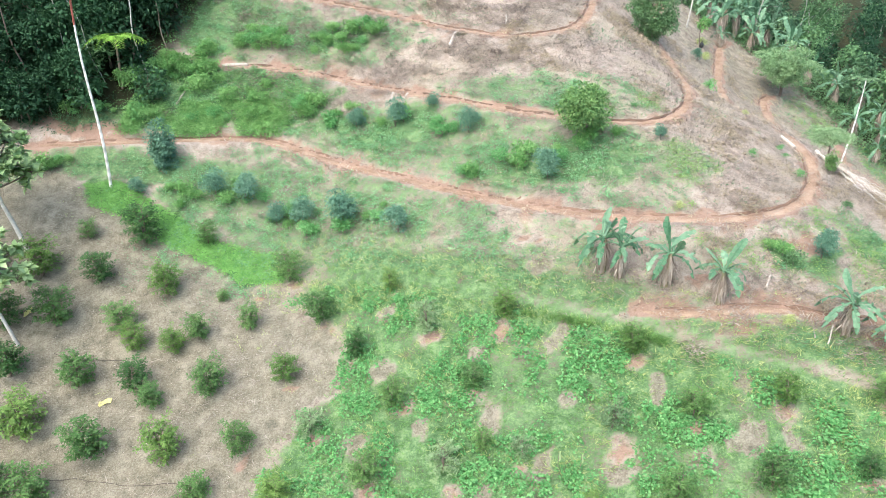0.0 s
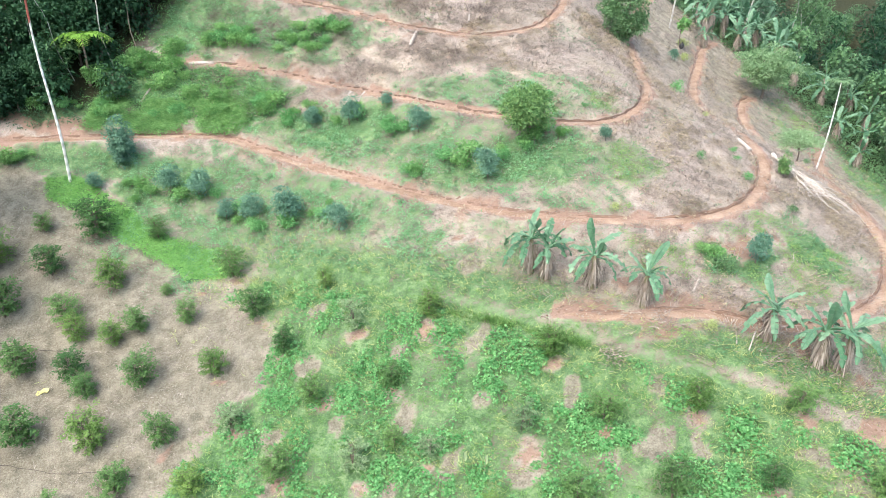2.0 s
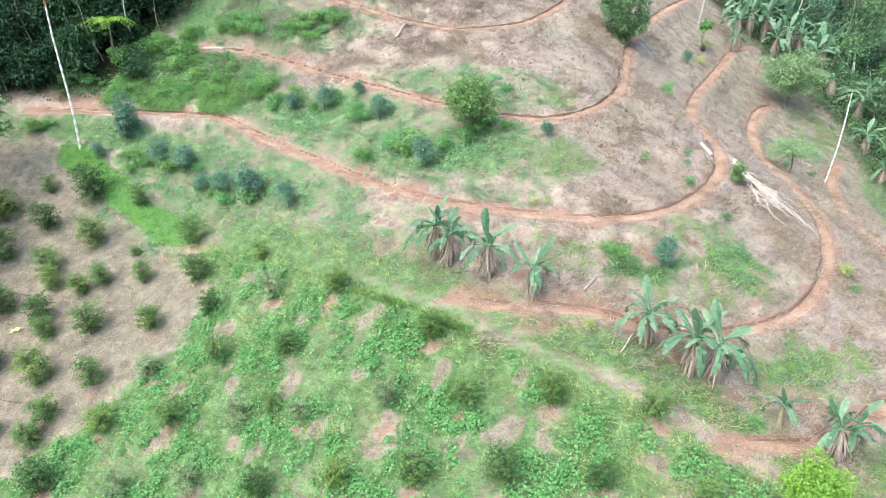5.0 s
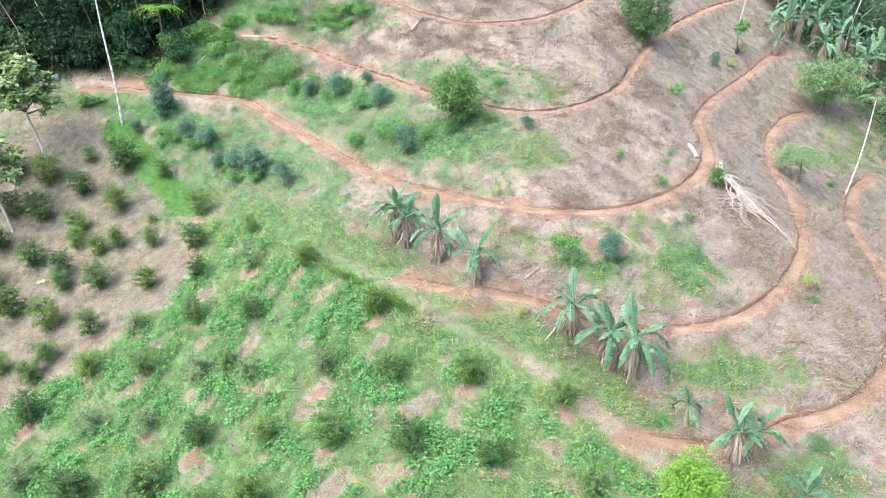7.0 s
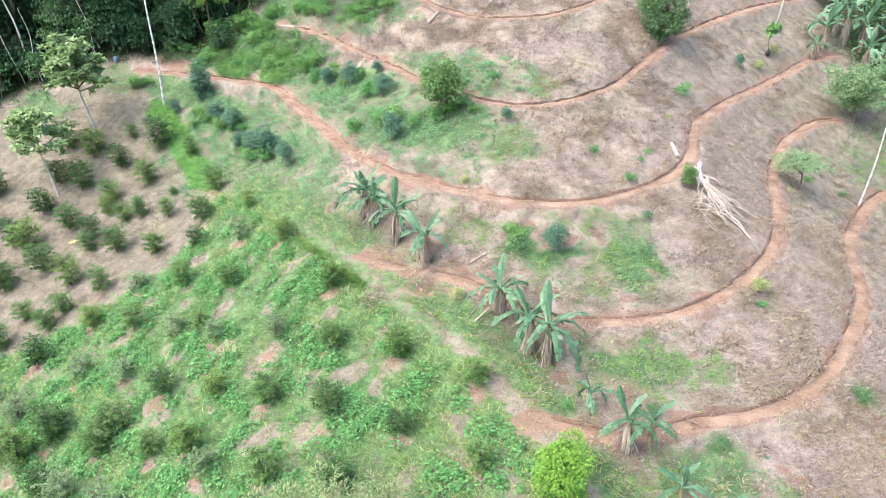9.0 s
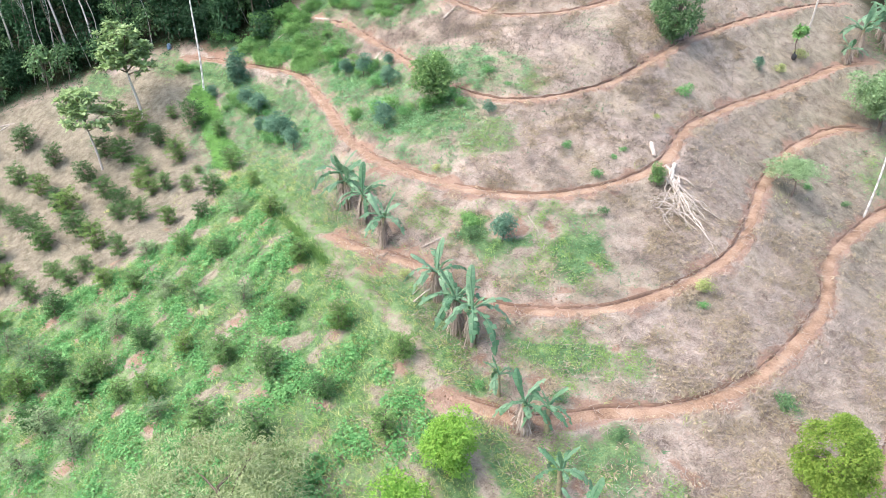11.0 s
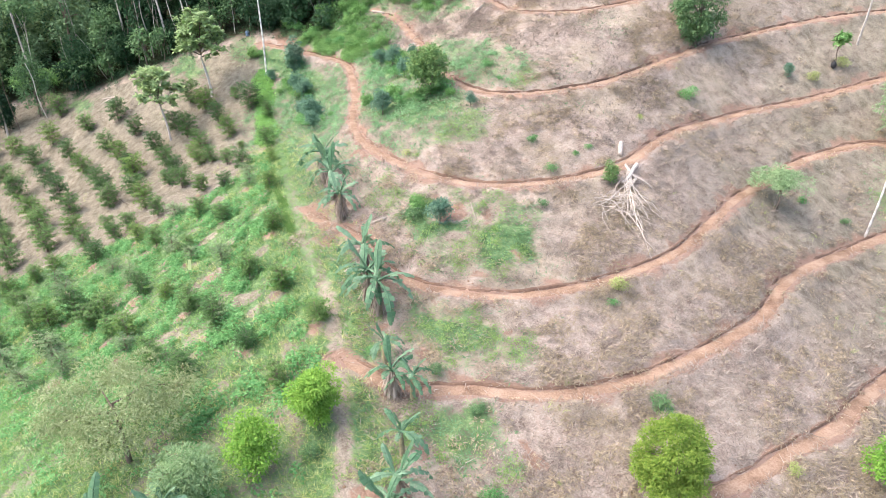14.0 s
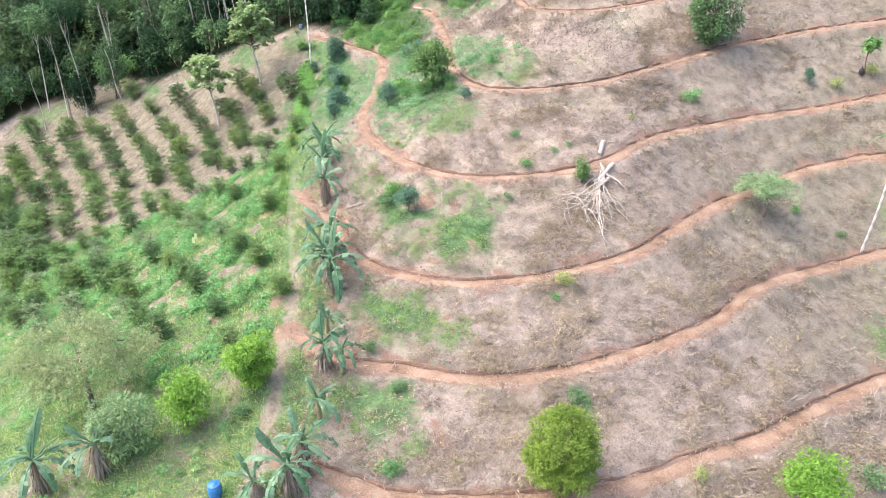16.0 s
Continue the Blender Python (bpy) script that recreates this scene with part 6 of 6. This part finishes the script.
    # yellowish grass along the lane and in the weeds
    x, y, z = scatter(rng, 70000, (-30, 38, 6, 56), lambda x, y, e: (smooth(nearest(x, y, LANE_WAY)[0], 3.0, 0.9) * smooth(nearest(x, y, LANE_WAY)[0], 0.2, 0.5) + 0.95 * (inside(x, y, GREENFIELD) > 0) * smooth(x, 13, 18) + 0.6 * (inside(x, y, GREENFIELD) > 0) * smooth(wobble(x, y, 2.2, 19), -0.1, 0.5)
                      + 0.06 * smooth(wobble(x, y, 3, 17), 0.2, 0.6)) * (e > 0.15))
    stuff("lane_grass", tufts(rng, x, y, z, 9, 0.22, 0.028, 0.16, 0.5, 0, True), M_YGRASS, "yellow-green grass along the worn lane")
    # dead straw on the cleared slope

    def dry(x, y, e):
        g, s, m, f = covers(x, y, e)
        return np.clip(1 - g * 1.1, 0, 1) * (1 - m) * (1 - f) * (e > 0.08) * (0.3 + 0.7 * smooth(wobble(x, y, 1.9, 20) + 0.6 * wobble(x, y, 0.7, 22), -0.3, 0.5)) * smooth(inside(x, y, GREENFIELD), -0.3, -1.2)
    x, y, z = scatter(rng, 100000, (-16, 42, 16, 74), dry)
    stuff("dry_grass", tufts(rng, x, y, z, 8, 0.2, 0.034, 0.26, 0.5, 0.04, True), M_STRAW, "dead straw-coloured grass tussocks on the slope")
    x, y, z = scatter(rng, 9000, (-16, 42, 16, 74), dry)
    stuff("fallen_stalks", tufts(rng, x, y, z + 0.05, 2, 0.34, 0.018, 0.35, 0.08, 0.05, True), M_STRAW, "fallen bleached stalks and twigs")
    x, y, z = scatter(rng, 36000, (-6, 42, 18, 72), lambda x, y, e: dry(x, y, e) * smooth(wobble(x, y, 3.1, 31) + 0.7 * wobble(x, y, 0.9, 32) + 0.03 * (x - 14), 0.0, 0.6))
    stuff("tan_tussocks", domes(x, y, z, 24, 0.17, 0.04, 0.22, 0.17), M_TAN, "tan dead grass tussocks on the slope")
    x, y, z = scatter(rng, 62000, (-16, 42, 16, 74), lambda x, y, e: np.clip(dry(x, y, e) * 0.8 + 0.12 * (e > 0.1) * (inside(x, y, FOREST_R) < 0) * (inside(x, y, GREENFIELD) < -0.5), 0, 1))
    pale = rng.random(len(x)) < 0.74 - 0.2 * smooth(x, 18, 26) * smooth(y, 40, 48) + 0.16 * smooth(y, 37, 43) * smooth(x, 19, 15)
    stuff("fallen_strands", tufts(rng, x[pale], y[pale], z[pale] + 0.05, 5, 0.36, 0.024, 0.26, 0.12, 0.1, True), M_STRAW, "pale fallen grass strands lying crosswise")
    stuff("dead_stems", tufts(rng, x[~pale], y[~pale], z[~pale] + 0.03, 6, 0.30, 0.036, 0.24, 0.14, 0.08, True), M_TANGLE, "dark brown rotting stems between the dry grass")
    # dry leaves fallen round the banana plants and heaped at the end of the lower path
    spots = [(7.5, 28.2, 1.3), (9.8, 27.3, 1.1), (11.9, 26.5, 1.2), (17.0, 24.6, 1.2), (18.8, 23.6, 1.3), (23.4, 21.9, 1.0), (10.4, 24.7, 0.5), (27.0, 18.9, 0.9)]
    n = 120
    x, y = (np.concatenate([c[j] + 0.55 * c[2] * rng.normal(size=n) for c in spots]) for j in (0, 1))
    stuff("banana_litter", tufts(rng, x, y, land(x, y)[0] + 0.02, 2, 0.2, 0.045, 0.1, 0.12, 0.06), M_DEADLEAF, "dry brown banana leaf litter on the bare soil")
    # litter on the plantation floor
    x, y, z = scatter(rng, 34000, (-55, -4, 8, 41), lambda x, y, e: covers(x, y, e)[2] * 0.7)
    stuff("leaf_litter", tufts(rng, x, y, z + 0.03, 5, 0.11, 0.03, 0.35, 0.1, 0, True), M_STRAW, "scattered dry mulch and leaf litter")
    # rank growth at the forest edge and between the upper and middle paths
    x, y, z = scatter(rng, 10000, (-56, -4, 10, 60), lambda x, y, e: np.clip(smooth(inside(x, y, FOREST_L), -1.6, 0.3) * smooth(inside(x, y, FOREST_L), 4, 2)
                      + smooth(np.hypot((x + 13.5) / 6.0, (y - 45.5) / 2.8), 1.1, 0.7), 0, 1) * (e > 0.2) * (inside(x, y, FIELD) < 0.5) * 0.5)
    # growth nearer the forest gets a near-black green, its shade put into the colour
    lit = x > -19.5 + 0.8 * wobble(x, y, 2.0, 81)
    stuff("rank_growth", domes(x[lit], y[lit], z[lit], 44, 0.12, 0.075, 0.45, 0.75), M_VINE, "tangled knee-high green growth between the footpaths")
    stuff("rank_growth", domes(x[~lit], y[~lit], z[~lit], 30, 0.14, 0.09, 0.5, 0.6), M_FOREST, "tangled green growth at the forest edge, coloured dark for shade")
    x, y, z = scatter(rng, 2400, (-19.6, -9.5, 42.2, 44.4), lambda x, y, e: (e > 0.12) * smooth(wobble(x, y, 1.1, 61), -0.7, 0.2))
    stuff("rank_growth", domes(x, y, z, 26, 0.11, 0.07, 0.32, 0.35), M_VINE, "tangled green growth along the uphill edge of the footpath")
    x, y, z = scatter(rng, 16000, (24, 48, 44, 74), lambda x, y, e: smooth(inside(x, y, FOREST_R), -1.5, 1.5) * 0.5)
    stuff("rank_growth", domes(x, y, z, 16, 0.17, 0.10, 0.5, 0.6), M_MID, "tangled green growth on the wooded slope")
    x, y, z = scatter(rng, 30000, (-14, 6, 43, 54), lambda x, y, e: (e > 0.15) * smooth(wobble(x, y, 1.4, 41) + 0.8 * wobble(x, y, 0.5, 42), -0.3, 0.9) * 0.5)
    stuff("dead_tangle", tufts(rng, x, y, z, 7, 0.42, 0.02, 0.4, 0.35, 0.12, True), M_TANGLE, "grey tangle of cut stems and dead vines")
    # clods of clay along the footpaths
    x, y, z = scatter(rng, 46000, (-8, 42, 16, 66), lambda x, y, e: smooth(e, 0.7, 0.05) * smooth(e, -0.55, -0.2) * 0.5 * (inside(x, y, FIELD) < 0))
    r = 0.02 + 0.05 * rng.random(len(x)) ** 3
    oct_v = np.array([(1, 0, 0), (0, 1, 0), (-1, 0, 0), (0, -1, 0), (0, 0, 0.8), (0, 0, -0.8)])
    V = np.column_stack([x, y, z + 0.02])[:, None] + oct_v[None] * r[:, None, None] * (0.7 + 0.6 * rng.random((len(x), 6, 1)))
    f = np.array([(0, 1, 4), (1, 2, 4), (2, 3, 4), (3, 0, 4), (1, 0, 5), (2, 1, 5), (3, 2, 5), (0, 3, 5)])
    F = (np.arange(len(x))[:, None, None] * 6 + f[None]).reshape(-1, 3)
    tagged(new("clay_clods", mesh_of("clay_clods", V.reshape(-1, 3), F, M_PATH)), "crumbled reddish clay clods along the footpaths", "clods", kind="stuff")


growth()
